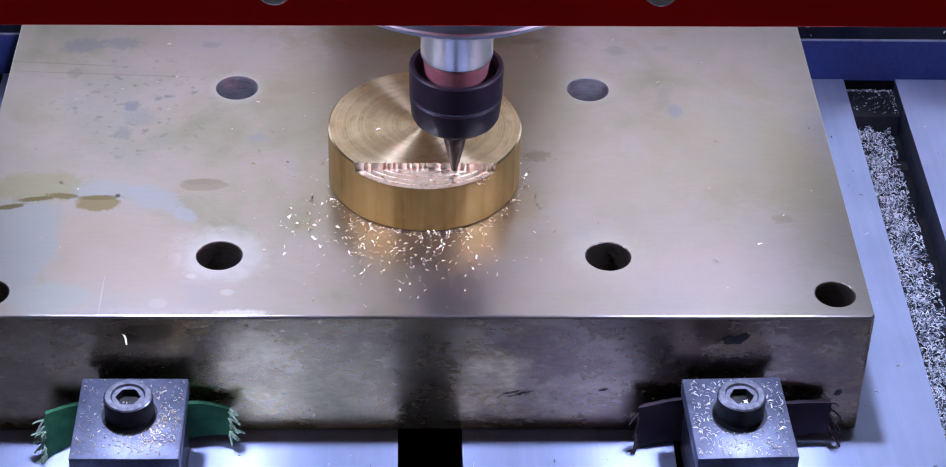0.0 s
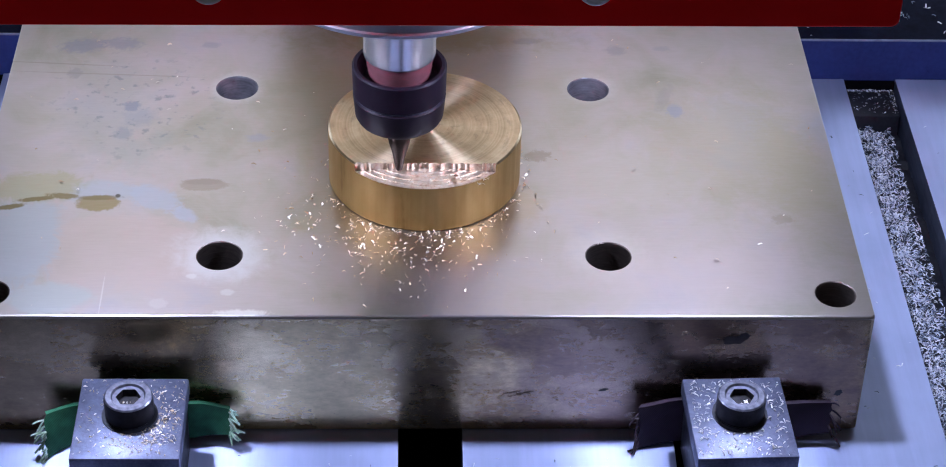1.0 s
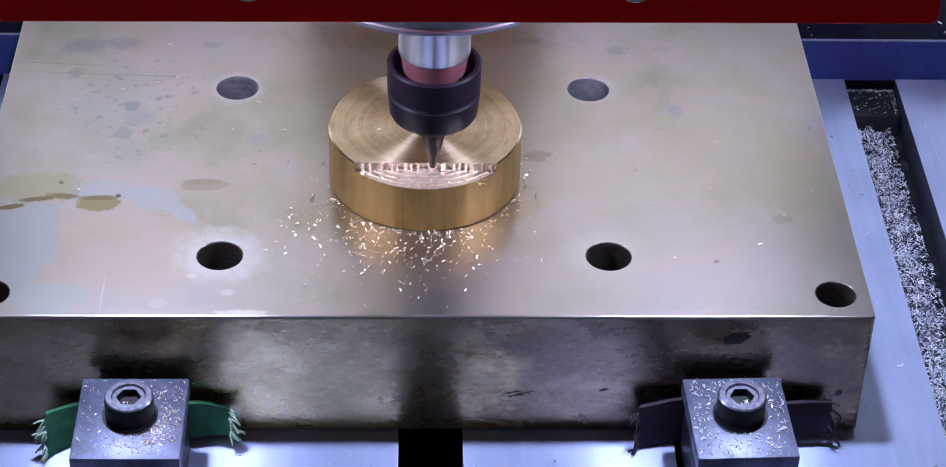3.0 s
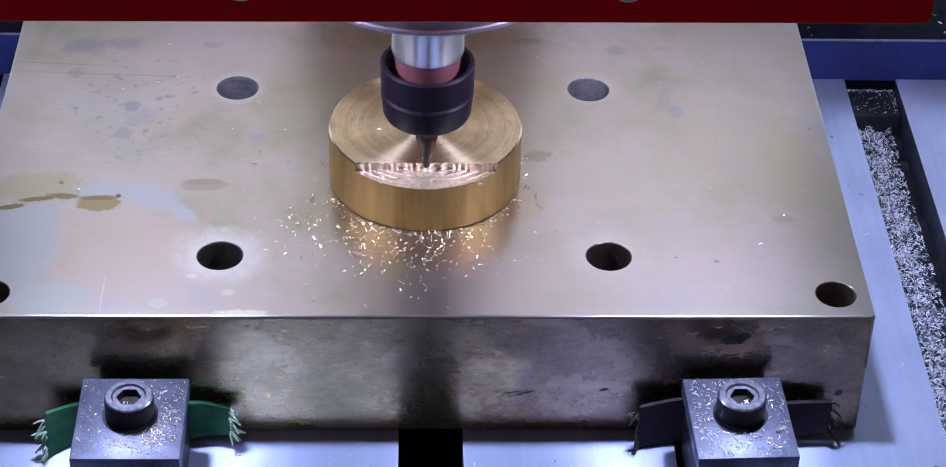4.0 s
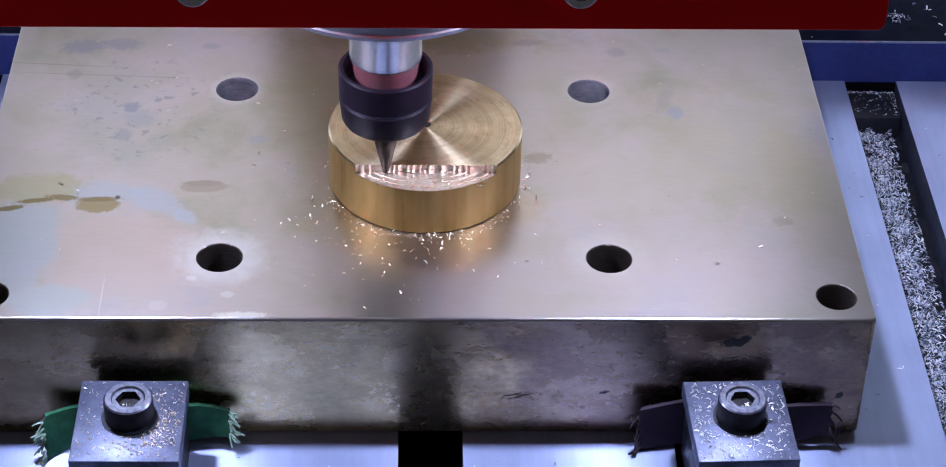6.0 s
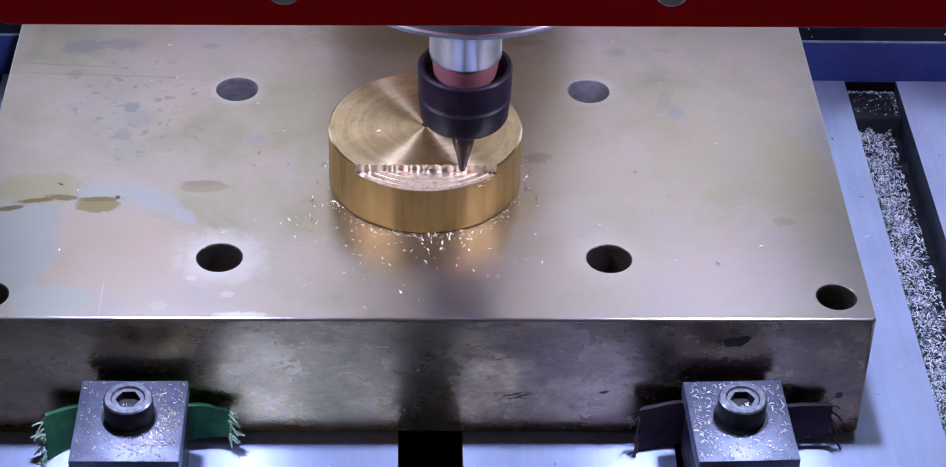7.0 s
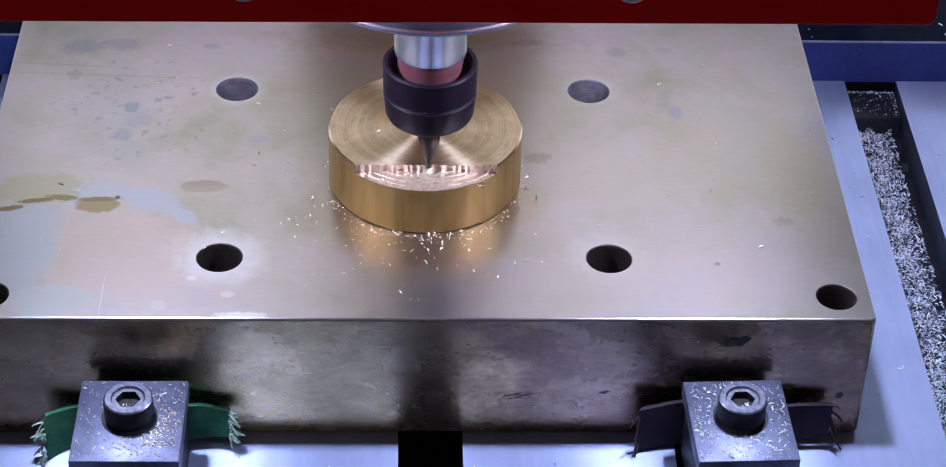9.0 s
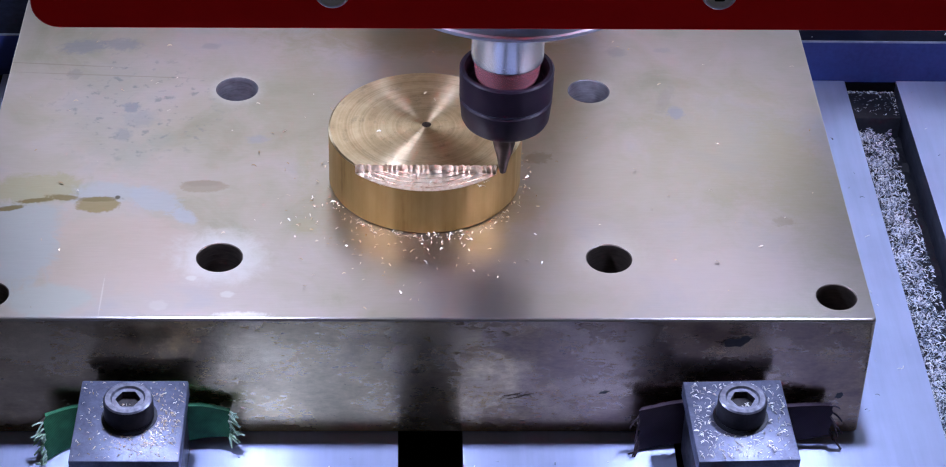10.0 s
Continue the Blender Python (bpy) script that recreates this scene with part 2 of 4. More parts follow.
    # Uneven reflections put into the colour: paler middle, darker towards both ends.
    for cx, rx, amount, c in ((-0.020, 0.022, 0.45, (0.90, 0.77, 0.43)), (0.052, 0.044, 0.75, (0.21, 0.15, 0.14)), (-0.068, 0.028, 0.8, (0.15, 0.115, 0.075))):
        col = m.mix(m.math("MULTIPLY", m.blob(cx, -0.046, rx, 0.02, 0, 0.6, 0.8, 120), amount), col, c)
    pits = m.ramp(m.noise(1500, 2, 0.5), [(0.69, 0.0), (0.77, 1.0)])
    col = m.mix(m.math("MULTIPLY", pits, 0.5), col, (0.05, 0.035, 0.03))
    m.set(Base_Color=col, Metallic=0.95, Roughness=m.ramp(fac, [(0.3, 0.34), (0.7, 0.21)]))
    m.bump(fine, 0.18, 0.00008)
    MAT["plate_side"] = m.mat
    # Hole walls: grey and brown tones, darker than the plate's top.
    MAT["bore"] = metal("bored_steel", (0.07, 0.066, 0.075), (0.26, 0.25, 0.275), (0.4, 0.6), 200, (1, 1, 9), metallic=0.3, bump=0.6, fine=300)
    MAT["bore_dark"] = metal("brown_thread", (0.13, 0.105, 0.09), (0.32, 0.27, 0.24), (0.35, 0.55), 120, (1, 1, 9), bump=0.5, fine=300)

    # turned brass top
    m = Nodes("brass_turned")
    sep = m.add("ShaderNodeSeparateXYZ")
    m.link(m.coord, sep.inputs[0])
    ln = m.add("ShaderNodeVectorMath", operation="LENGTH")
    flat = m.add("ShaderNodeCombineXYZ")
    m.link(sep.outputs[0], flat.inputs[0])
    m.link(sep.outputs[1], flat.inputs[1])
    m.link(flat.outputs[0], ln.inputs[0])
    line = m.add("ShaderNodeCombineXYZ")
    m.link(ln.outputs["Value"], line.inputs[0])
    rings = m.noise(1900, 4, 0.75, line.outputs[0])
    coarse = m.noise(420, 3, 0.6, line.outputs[0])
    rub = m.noise(120, 5, 0.7)
    both = m.math("ADD", m.math("MULTIPLY", rings, 0.5), m.math("MULTIPLY", coarse, 0.5))
    tone = m.math("ADD", m.math("MULTIPLY", both, 0.6), m.math("MULTIPLY", rub, 0.4))
    col = m.ramp(tone, [(0.34, (0.40, 0.285, 0.165)), (0.5, (0.66, 0.53, 0.34)), (0.64, (0.86, 0.76, 0.56))])
    turn = m.math("ARCTAN2", sep.outputs[1], sep.outputs[0])
    polar = m.add("ShaderNodeCombineXYZ")          # rubbed arcs that follow the turning marks
    m.link(m.math("MULTIPLY", ln.outputs["Value"], 520), polar.inputs[0])
    m.link(m.math("MULTIPLY", turn, 3.2), polar.inputs[1])
    arcs = m.ramp(m.noise(1.0, 5, 0.65, polar.outputs[0]), [(0.55, 0.0), (0.70, 1.0)])
    col = m.mix(m.math("MULTIPLY", arcs, 0.5), col, (0.30, 0.225, 0.16))
    tan = m.add("ShaderNodeTangent")
    tan.direction_type, tan.axis = "RADIAL", "Z"
    m.set(Base_Color=col, Metallic=1.0, Roughness=m.ramp(tone, [(0.35, 0.38), (0.65, 0.29)]), Anisotropic=0.93, Anisotropic_Rotation=0.25)
    m.link(tan.outputs[0], m.bsdf.inputs["Tangent"])
    m.bump(both, 0.15, 0.00008)
    MAT["brass_top"] = m.mat

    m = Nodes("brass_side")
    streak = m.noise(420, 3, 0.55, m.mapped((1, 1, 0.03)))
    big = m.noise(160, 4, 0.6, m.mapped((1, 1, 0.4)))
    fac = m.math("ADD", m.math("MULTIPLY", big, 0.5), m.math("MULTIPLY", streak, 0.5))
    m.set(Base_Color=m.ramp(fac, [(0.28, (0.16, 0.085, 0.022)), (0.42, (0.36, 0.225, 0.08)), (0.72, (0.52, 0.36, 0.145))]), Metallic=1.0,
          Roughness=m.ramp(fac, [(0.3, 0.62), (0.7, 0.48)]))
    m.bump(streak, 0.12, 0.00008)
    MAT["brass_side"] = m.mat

    m = Nodes("brass_fresh_cut")
    fine = m.noise(1100, 4, 0.7)
    m.set(Base_Color=m.ramp(fine, [(0.3, (0.72, 0.52, 0.38)), (0.5, (0.94, 0.80, 0.66)), (0.7, (0.99, 0.94, 0.86))]), Metallic=1.0,
          Roughness=m.ramp(fine, [(0.3, 0.50), (0.7, 0.34)]))
    m.bump(fine, 0.35, 0.00012)
    MAT["brass_cut"] = m.mat

    def chips(name, stops, metallic=0.5):
        m = Nodes(name)
        g = m.add("ShaderNodeNewGeometry")
        m.set(Base_Color=m.ramp(g.outputs["Random Per Island"], stops), Metallic=metallic, Roughness=m.ramp(m.noise(900), [(0.3, 0.5), (0.7, 0.25)]))
        return m.mat

    MAT["brass_chip"] = chips("brass_chip", [(0.0, (0.40, 0.28, 0.15)), (0.4, (0.70, 0.56, 0.38)), (0.75, (0.90, 0.81, 0.66)), (1.0, (0.98, 0.96, 0.90))])

    MAT["pale_chip"] = chips("pale_chip", [(0.0, (0.45, 0.42, 0.40)), (0.4, (0.80, 0.78, 0.74)), (1.0, (0.98, 0.98, 0.96))])
    MAT["table"] = metal("table_aluminium", (0.36, 0.42, 0.635), (0.48, 0.545, 0.80), (0.46, 0.54), 40, (1, 0.06, 1), 0.5, 0.08, 600, along=0.85)
    # Recess shade of the slots is put into these dark tones; also T-nut steel.
    MAT["slot"] = metal("slot_shade_and_steel", (0.006, 0.007, 0.011), (0.022, 0.025, 0.036), (0.45, 0.65), 90, metallic=0.3)
    MAT["slot_wall"] = metal("slot_wall_shaded", (0.025, 0.032, 0.055), (0.065, 0.08, 0.125), (0.4, 0.6), 120, (1, 0.1, 1), metallic=0.4)
    MAT["rail"] = metal("rail_dark_blue", (0.019, 0.031, 0.125), (0.033, 0.052, 0.21), (0.42, 0.6), 50, metallic=0.2, gloss=0.3)
    # The rail's dim top and bright edge line are shading put into colour.
    MAT["rail_top"] = metal("rail_top_shaded", (0.001, 0.0015, 0.006), (0.003, 0.005, 0.020), (0.6, 0.8), 120, metallic=0.0, gloss=0.06)
    MAT["rail_edge"] = metal("rail_edge_highlight", (0.10, 0.12, 0.20), (0.22, 0.25, 0.36), (0.4, 0.6), 300, metallic=0.2)
    MAT["black"] = metal("black_casing", (0.002, 0.002, 0.003), (0.004, 0.004, 0.006), (0.85, 1.0), 80, metallic=0.0, gloss=0.02)
    MAT["red"] = metal("red_anodised", (0.88, 0.002, 0.003), (0.96, 0.003, 0.004), (0.45, 0.55), 70, metallic=0.0, gloss=0.12, bump=0.04)
    MAT["shaft"] = metal("brushed_shaft_steel", (0.56, 0.55, 0.56), (0.70, 0.69, 0.69), (0.20, 0.28), 200, (1, 1, 12), metallic=0.88, bump=0.05)
    MAT["zinc"] = metal("zinc_plated_steel", (0.80, 0.80, 0.88), (0.92, 0.92, 0.98), (0.25, 0.35), 300, metallic=0.15, bump=0.05)
    MAT["scratch"] = metal("brown_scratch", (0.10, 0.07, 0.055), (0.16, 0.12, 0.10), (0.4, 0.6), 600, metallic=0.6)
    # Tones of the unseen bars that tint the spindle's reflection.
    MAT["tan_bar"] = metal("tan_reflection_tint", (0.66, 0.44, 0.22), (0.78, 0.54, 0.30), (0.5, 0.7), 90, metallic=0.1)
    MAT["violet"] = metal("violet_reflection_tint", (0.62, 0.42, 0.66), (0.74, 0.54, 0.78), (0.5, 0.7), 90, metallic=0.1)
    MAT["nut"] = metal("black_oxide", (0.006, 0.0035, 0.008), (0.013, 0.0075, 0.015), (0.42, 0.55), 200, (1, 1, 8), metallic=0.05, bump=0.05, gloss=0.10)
    # The red plate's reflection in the steel taper, given as colour.
    MAT["pink"] = metal("red_plate_reflection", (0.97, 0.27, 0.33), (1.0, 0.42, 0.46), (0.18, 0.26), 300, metallic=0.82, bump=0.05)
    MAT["carbide"] = metal("carbide", (0.036, 0.025, 0.021), (0.068, 0.050, 0.043), (0.5, 0.62), 400, (1, 1, 6), bump=0.1)
    # One screw steel in two tones: black sides, paler copy for lit tops.
    MAT["screw"] = metal("black_screw_steel", (0.006, 0.006, 0.010), (0.022, 0.021, 0.032), (0.35, 0.5), 420, metallic=0.5, bump=0.15)
    MAT["screw_top"] = metal("lit_steel", (0.07, 0.075, 0.105), (0.26, 0.27, 0.34), (0.3, 0.45), 500, metallic=0.85, bump=0.08)
    # brown of the unseen block that darkens the plate's reflection
    MAT["brown_block"] = metal("brown_reflection_tint", (0.27, 0.20, 0.085), (0.37, 0.275, 0.12), (0.5, 0.7), 90, metallic=0.1)
    # near-black for the sockets, with the recess shade in the colour
    MAT["socket"] = metal("socket_shade", (0.006, 0.006, 0.008), (0.05, 0.046, 0.05), (0.35, 0.55), 700, metallic=0.6, bump=0.2)
    MAT["clamp"] = metal("clamp_steel", (0.06, 0.07, 0.11), (0.19, 0.205, 0.30), (0.36, 0.58), 160, metallic=0.6, bump=0.6, fine=1700)
    MAT["body"] = metal("spindle_steel", (0.50, 0.50, 0.54), (0.64, 0.64, 0.68), (0.38, 0.5), 100)
    MAT["silver_chip"] = chips("silver_chip", [(0.0, (0.03, 0.04, 0.07)), (0.25, (0.20, 0.25, 0.36)), (0.5, (0.66, 0.72, 0.86)), (1.0, (0.97, 0.98, 1.0))], 0.15)
    MAT["oil"] = metal("dark_pit", (0.008, 0.008, 0.01), (0.02, 0.02, 0.022), (0.25, 0.5), 300, metallic=0.0)

    def cloth(name, dark, light):
        m = Nodes(name)
        w = m.add("ShaderNodeTexWave")
        w.wave_type, w.bands_direction = "BANDS", "DIAGONAL"
        w.inputs["Scale"].default_value = 1500
        w.inputs["Distortion"].default_value = 1.5
        m.link(m.coord, w.inputs["Vector"])
        n = m.noise(250, 4, 0.6)
        fac = m.math("ADD", m.math("MULTIPLY", w.outputs["Fac"], 0.2), m.math("MULTIPLY", n, 0.8))
        m.set(Base_Color=m.ramp(fac, [(0.3, dark), (0.75, light)]), Roughness=0.85)
        m.bump(w.outputs["Fac"], 0.25, 0.0001)
        return m.mat

    MAT["green"] = cloth("green_webbing", (0.008, 0.07, 0.03), (0.035, 0.22, 0.10))
    MAT["green_fray"] = cloth("green_thread", (0.16, 0.32, 0.20), (0.66, 0.74, 0.64))
    MAT["plum"] = cloth("plum_webbing", (0.010, 0.004, 0.009), (0.034, 0.016, 0.032))

    def glow(name, colour, power):
        m = Nodes(name)
        m.set(Base_Color=(0.8, 0.8, 0.8), Emission_Color=colour, Emission_Strength=power)
        return m.mat

    MAT["led"] = glow("led_glow", (0.60, 0.67, 1.0), LED_POWER)
    MAT["wing"] = glow("side_fill_glow", (0.66, 0.76, 1.0), WING_POWER)
    MAT["strip"] = glow("added_panel_glow", (0.85, 0.87, 1.0), STRIP_POWER)


materials()


# ---- the machine table and its setting ----
RAIL_TOP = 0.0080


def bright_table():
    table = tagged(empty("machine_table"), "blue-grey milled aluminium machine table with parallel T-slots", "machine table", kind="structure")
    pitch, half = 0.0520, 0.0060
    centres = [0.0032 + pitch * k for k in range(-4, 6)]
    edges = [-0.26] + [v for c in centres for v in (c - half, c + half)] + [0.34]
    for x0, x1 in zip(edges[0::2], edges[1::2]):
        bm = bmesh.new()
        box(bm, x0, x1, -0.42, 0.0752, TABLE - 0.0120, TABLE, 0.0003)
        # slot-side faces get the darker copy, as shade inside the recess
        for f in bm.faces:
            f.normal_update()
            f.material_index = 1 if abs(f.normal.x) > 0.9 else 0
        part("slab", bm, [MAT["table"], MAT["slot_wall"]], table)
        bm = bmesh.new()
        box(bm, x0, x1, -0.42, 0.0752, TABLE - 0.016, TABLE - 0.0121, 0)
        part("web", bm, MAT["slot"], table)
    for c in centres:                 # black plate added for the shade at each slot's far end
        bm = bmesh.new()
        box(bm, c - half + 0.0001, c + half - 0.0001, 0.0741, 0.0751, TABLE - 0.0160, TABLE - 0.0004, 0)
        part("slot_end_shade", bm, MAT["black"], table)
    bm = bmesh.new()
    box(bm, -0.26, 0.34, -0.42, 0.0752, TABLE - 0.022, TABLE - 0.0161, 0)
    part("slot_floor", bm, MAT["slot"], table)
    bm = bmesh.new()
    box(bm, -0.30, 0.40, 0.0754, 0.1000, TABLE - 0.02, RAIL_TOP, 0.0004)
    for f in bm.faces:
        f.normal_update()
        # front upper edge takes the painted highlight line, the top its dark tone
        edge_line = f.normal.z > 0.2 and f.normal.y < -0.2
        f.material_index = 2 if edge_line else (1 if f.normal.z > 0.9 else 0)
    tagged(part("end_rail", bm, [MAT["rail"], MAT["rail_top"], MAT["rail_edge"]]), "dark blue painted steel rail across the table's end", "rail", kind="structure")
    bm = bmesh.new()
    box(bm, -0.60, 0.70, -0.60, 0.70, TABLE - 0.060, TABLE - 0.0225, 0)
    tagged(part("ground", bm, MAT["black"]), "black machine bed under the table", "machine bed", kind="structure")
    bm = bmesh.new()
    box(bm, -0.60, 0.70, 0.100, 0.130, TABLE - 0.0225, 0.0035, 0)
    tagged(part("trim", bm, MAT["black"]), "black cover strip behind the rail", "cover", kind="structure")


def gantry():
    # Unseen gantry, added to carry the brightness that the plate reflects.
    g = tagged(empty("gantry", 0, 0.15, 0), "unseen pale gantry with glowing panels added to brighten plate and table", "gantry", kind="structure")
    bm = bmesh.new()
    box(bm, -0.30, 0.30, 0.0, 0.05, 0.040, 0.29, 0.002)
    part("beam", bm, MAT["body"], g)
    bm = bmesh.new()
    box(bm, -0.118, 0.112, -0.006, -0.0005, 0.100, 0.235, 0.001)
    part("added_glow_panel", bm, MAT["strip"], g)
    # side panels added only to brighten the table's far end
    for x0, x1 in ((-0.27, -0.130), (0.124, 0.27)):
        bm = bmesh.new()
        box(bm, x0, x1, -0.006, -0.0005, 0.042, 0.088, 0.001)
        part("side_fill_panel", bm, MAT["wing"], g)
    for x in (-0.285, 0.285):
        bm = bmesh.new()
        box(bm, x - 0.015, x + 0.015, 0.004, 0.046, TABLE - 0.0225, 0.0398, 0.002)
        part("leg", bm, MAT["black"], g)


bright_table()
gantry()


# ---- the fixture plate ----
def fixture_plate():
    x0, x1, y0, y1 = -0.0842, 0.0842, -0.0460, 0.0740
    c = 0.00055
    plate = tagged(empty("fixture_plate"), "thick oxide-stained steel fixture plate with drilled and tapped holes", "metal plate")
    bm = bmesh.new()
    rim = loop_verts(bm, rounded(x0 + 0.3 * c, x1 - 0.3 * c, y0 + c, y1 - c, 0.0008), TOP)
    low = rim
    for a in (22.5, 45, 67.5, 90):   # worn, rounded top edge
        k = c * (1 - math.sin(radians(a)))
        nxt = loop_verts(bm, rounded(x0 + 0.3 * k, x1 - 0.3 * k, y0 + k, y1 - k, 0.0010 - 0.5 * k), TOP - c * (1 - math.cos(radians(a))))
        band(bm, low, nxt, 0)
        low = nxt
    base = loop_verts(bm, rounded(x0, x1, y0, y1, 0.0010), TABLE + 0.0006)
    foot = loop_verts(bm, rounded(x0 + 0.0004, x1 - 0.0004, y0 + 0.0004, y1 - 0.0004, 0.0010), TABLE + 0.0001)
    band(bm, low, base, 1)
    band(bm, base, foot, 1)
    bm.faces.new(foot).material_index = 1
    loops = [rim]
    holes = [(-0.0365, -0.0281, 0.00425, 3), (0.0365, -0.0281, 0.00425, 3), (-0.0365, 0.0281, 0.00425, 2), (0.0365, 0.0281, 0.00425, 2),
             (0.0778, -0.0393, 0.0037, 3), (-0.0778, -0.0393, 0.0037, 3), (0.0778, 0.067, 0.0037, 3), (-0.0778, 0.067, 0.0037, 3)]
    for hx, hy, r, mat in holes:
        a = loop_verts(bm, circle(hx, hy, r + 0.00015), TOP)
        b = loop_verts(bm, circle(hx, hy, r), TOP - 0.00015)
        loops.append(a)
        band(bm, a, b, mat)
        z = TOP - 0.0003
        steps = 16
        prev = b
        for s in range(steps):  # thread ridges down the bore
            z -= 0.00065
            nxt = loop_verts(bm, circle(hx, hy, r - (0.00016 if s % 2 == 0 else 0.0) * (1 if mat == 3 else 0.25)), z)
            band(bm, prev, nxt, mat)
            prev = nxt
        end = loop_verts(bm, circle(hx, hy, r - 0.0001), TABLE + 0.004)
        band(bm, prev, end, mat)
        bm.faces.new(end).material_index = 3
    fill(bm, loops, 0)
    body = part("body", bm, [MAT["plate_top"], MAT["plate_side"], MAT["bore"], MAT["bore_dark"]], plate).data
    flat = {}
    for f in body.polygons:          # the flat top keeps its own shading up to the worn edge
        for k in f.edge_keys:
            flat.setdefault(k, []).append(f.normal.z > 0.9999)
    for e in body.edges:
        if len(set(flat[e.key])) == 2:
            e.use_edge_sharp = True
    # dark pits in the front side
    rnd = random.Random(4)
    for px, pz, w, h in ((0.0586, 0.0200, 0.0019, 0.0011), (0.0604, 0.0208, 0.0012, 0.0007), (0.0795, 0.0070, 0.0007, 0.0007), (0.0353, 0.0078, 0.0008, 0.0003),
                          (0.0185, 0.0072, 0.0017, 0.00006), (0.0195, 0.0066, 0.0020, 0.00007), (0.0207, 0.0071, 0.0014, 0.00005)):
        bm = bmesh.new()
        n = 18
        ring = [1 + rnd.uniform(-0.3, 0.3) for _ in range(n)]
        vs = [bm.verts.new((px + w * ring[i] * math.cos(2 * math.pi * i / n), y0 - 0.00012, pz + h * ring[i] * math.sin(2 * math.pi * i / n) + 0.25 * w * math.cos(2 * math.pi * i / n))) for i in range(n)]
        bk = [bm.verts.new((v.co.x, y0 + 0.0002, v.co.z)) for v in vs]
        bm.faces.new(vs)
        band(bm, vs, bk)
        if h < 0.0001:
            part("scratch", bm, MAT["scratch"], plate, "brown scratch")
        else:
            part("pit", bm, MAT["oil"], plate, "dark pit")
    plate.rotation_euler.z = radians(0.2)
    return plate


fixture_plate()


# ---- the brass puck ----
def brass_puck():
    cx, cy = PUCK
    wall = -0.0152 - cy               # the cut's wall, from the puck's centre
    floor_z, top_z = PUCK_H - 0.0019, PUCK_H
    puck = tagged(empty("brass_puck", cx, cy, TOP), "turned brass disc with a freshly milled step on its rim", "brass disc")
    reach = math.sqrt(PUCK_R**2 - wall**2)
    a0 = math.asin(wall / PUCK_R)
    bm = bmesh.new()
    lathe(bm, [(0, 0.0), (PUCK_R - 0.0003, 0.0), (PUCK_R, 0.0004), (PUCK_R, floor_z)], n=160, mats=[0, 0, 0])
    # upper part: back arc and scalloped wall
    arc = [(PUCK_R * math.cos(a0 + (math.pi - 2 * a0) * i / 110), PUCK_R * math.sin(a0 + (math.pi - 2 * a0) * i / 110)) for i in range(111)]
    rnd = random.Random(7)
    cuts = [-1.0]
    while cuts[-1] < 1:
        cuts.append(cuts[-1] + rnd.choice((0.07, 0.1, 0.13, 0.17)))
    cuts[-1] = 1.0
    scallop = []
    for u0, u1 in zip(cuts, cuts[1:]):
        deep = rnd.uniform(0.0002, 0.00055)
        for k in range(6):
            u = u0 + (u1 - u0) * k / 6
            scallop.append((u * reach, wall + deep * math.sin(math.pi * k / 6)))
    scallop = scallop[1:]
    outline = arc + scallop
    up = loop_verts(bm, [(x * 0.982, y * 0.982) if 0 < i < 110 else (x, y) for i, (x, y) in enumerate(outline)], top_z)
    mid = loop_verts(bm, outline, top_z - 0.00028)
    down = loop_verts(bm, outline, floor_z)
    for lo, hi in ((mid, up), (down, mid)):
        for i in range(len(outline)):
            j = (i + 1) % len(outline)
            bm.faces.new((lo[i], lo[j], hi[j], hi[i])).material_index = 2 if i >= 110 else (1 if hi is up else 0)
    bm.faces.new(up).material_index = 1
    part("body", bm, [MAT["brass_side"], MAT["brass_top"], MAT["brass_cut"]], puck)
    # floor of the step, in shallow terraces that follow the rim
    bm = bmesh.new()
    for k in range(5):
        r = PUCK_R - 0.00115 * k - (0.00005 if k == 0 else 0)
        if r <= abs(wall) + 0.0004:
            break
        b0 = math.asin(wall / r)
        ring = [(r * math.cos(-math.pi - b0 + (math.pi + 2 * b0) * i / 60), r * math.sin(-math.pi - b0 + (math.pi + 2 * b0) * i / 60) + 0.00002) for i in range(61)]
        ring.append((reach * 0.5, wall + 0.0006))
        ring.append((-reach * 0.5, wall + 0.0006))
        z = floor_z + 0.00008 + 0.00016 * k
        hi = loop_verts(bm, [(x + rnd.uniform(-1, 1) * 0.00006, y + rnd.uniform(-1, 1) * 0.00006) for x, y in ring], z)
        lo = loop_verts(bm, ring, floor_z - 0.0002)
        band(bm, lo, hi)
        bm.faces.new(hi)
    part("milled_step", bm, MAT["brass_cut"], puck, "bright coppery freshly milled step")
    # centre mark
    bm = bmesh.new()
    lathe(bm, [(0, 0.00010), (0.0005, 0.00014), (0.0009, 0.00002)], n=20)
    dot = part("centre_mark", bm, MAT["carbide"], puck, "dark centre pip")
    dot.location = (0.0002, 0.0004, PUCK_H)


brass_puck()


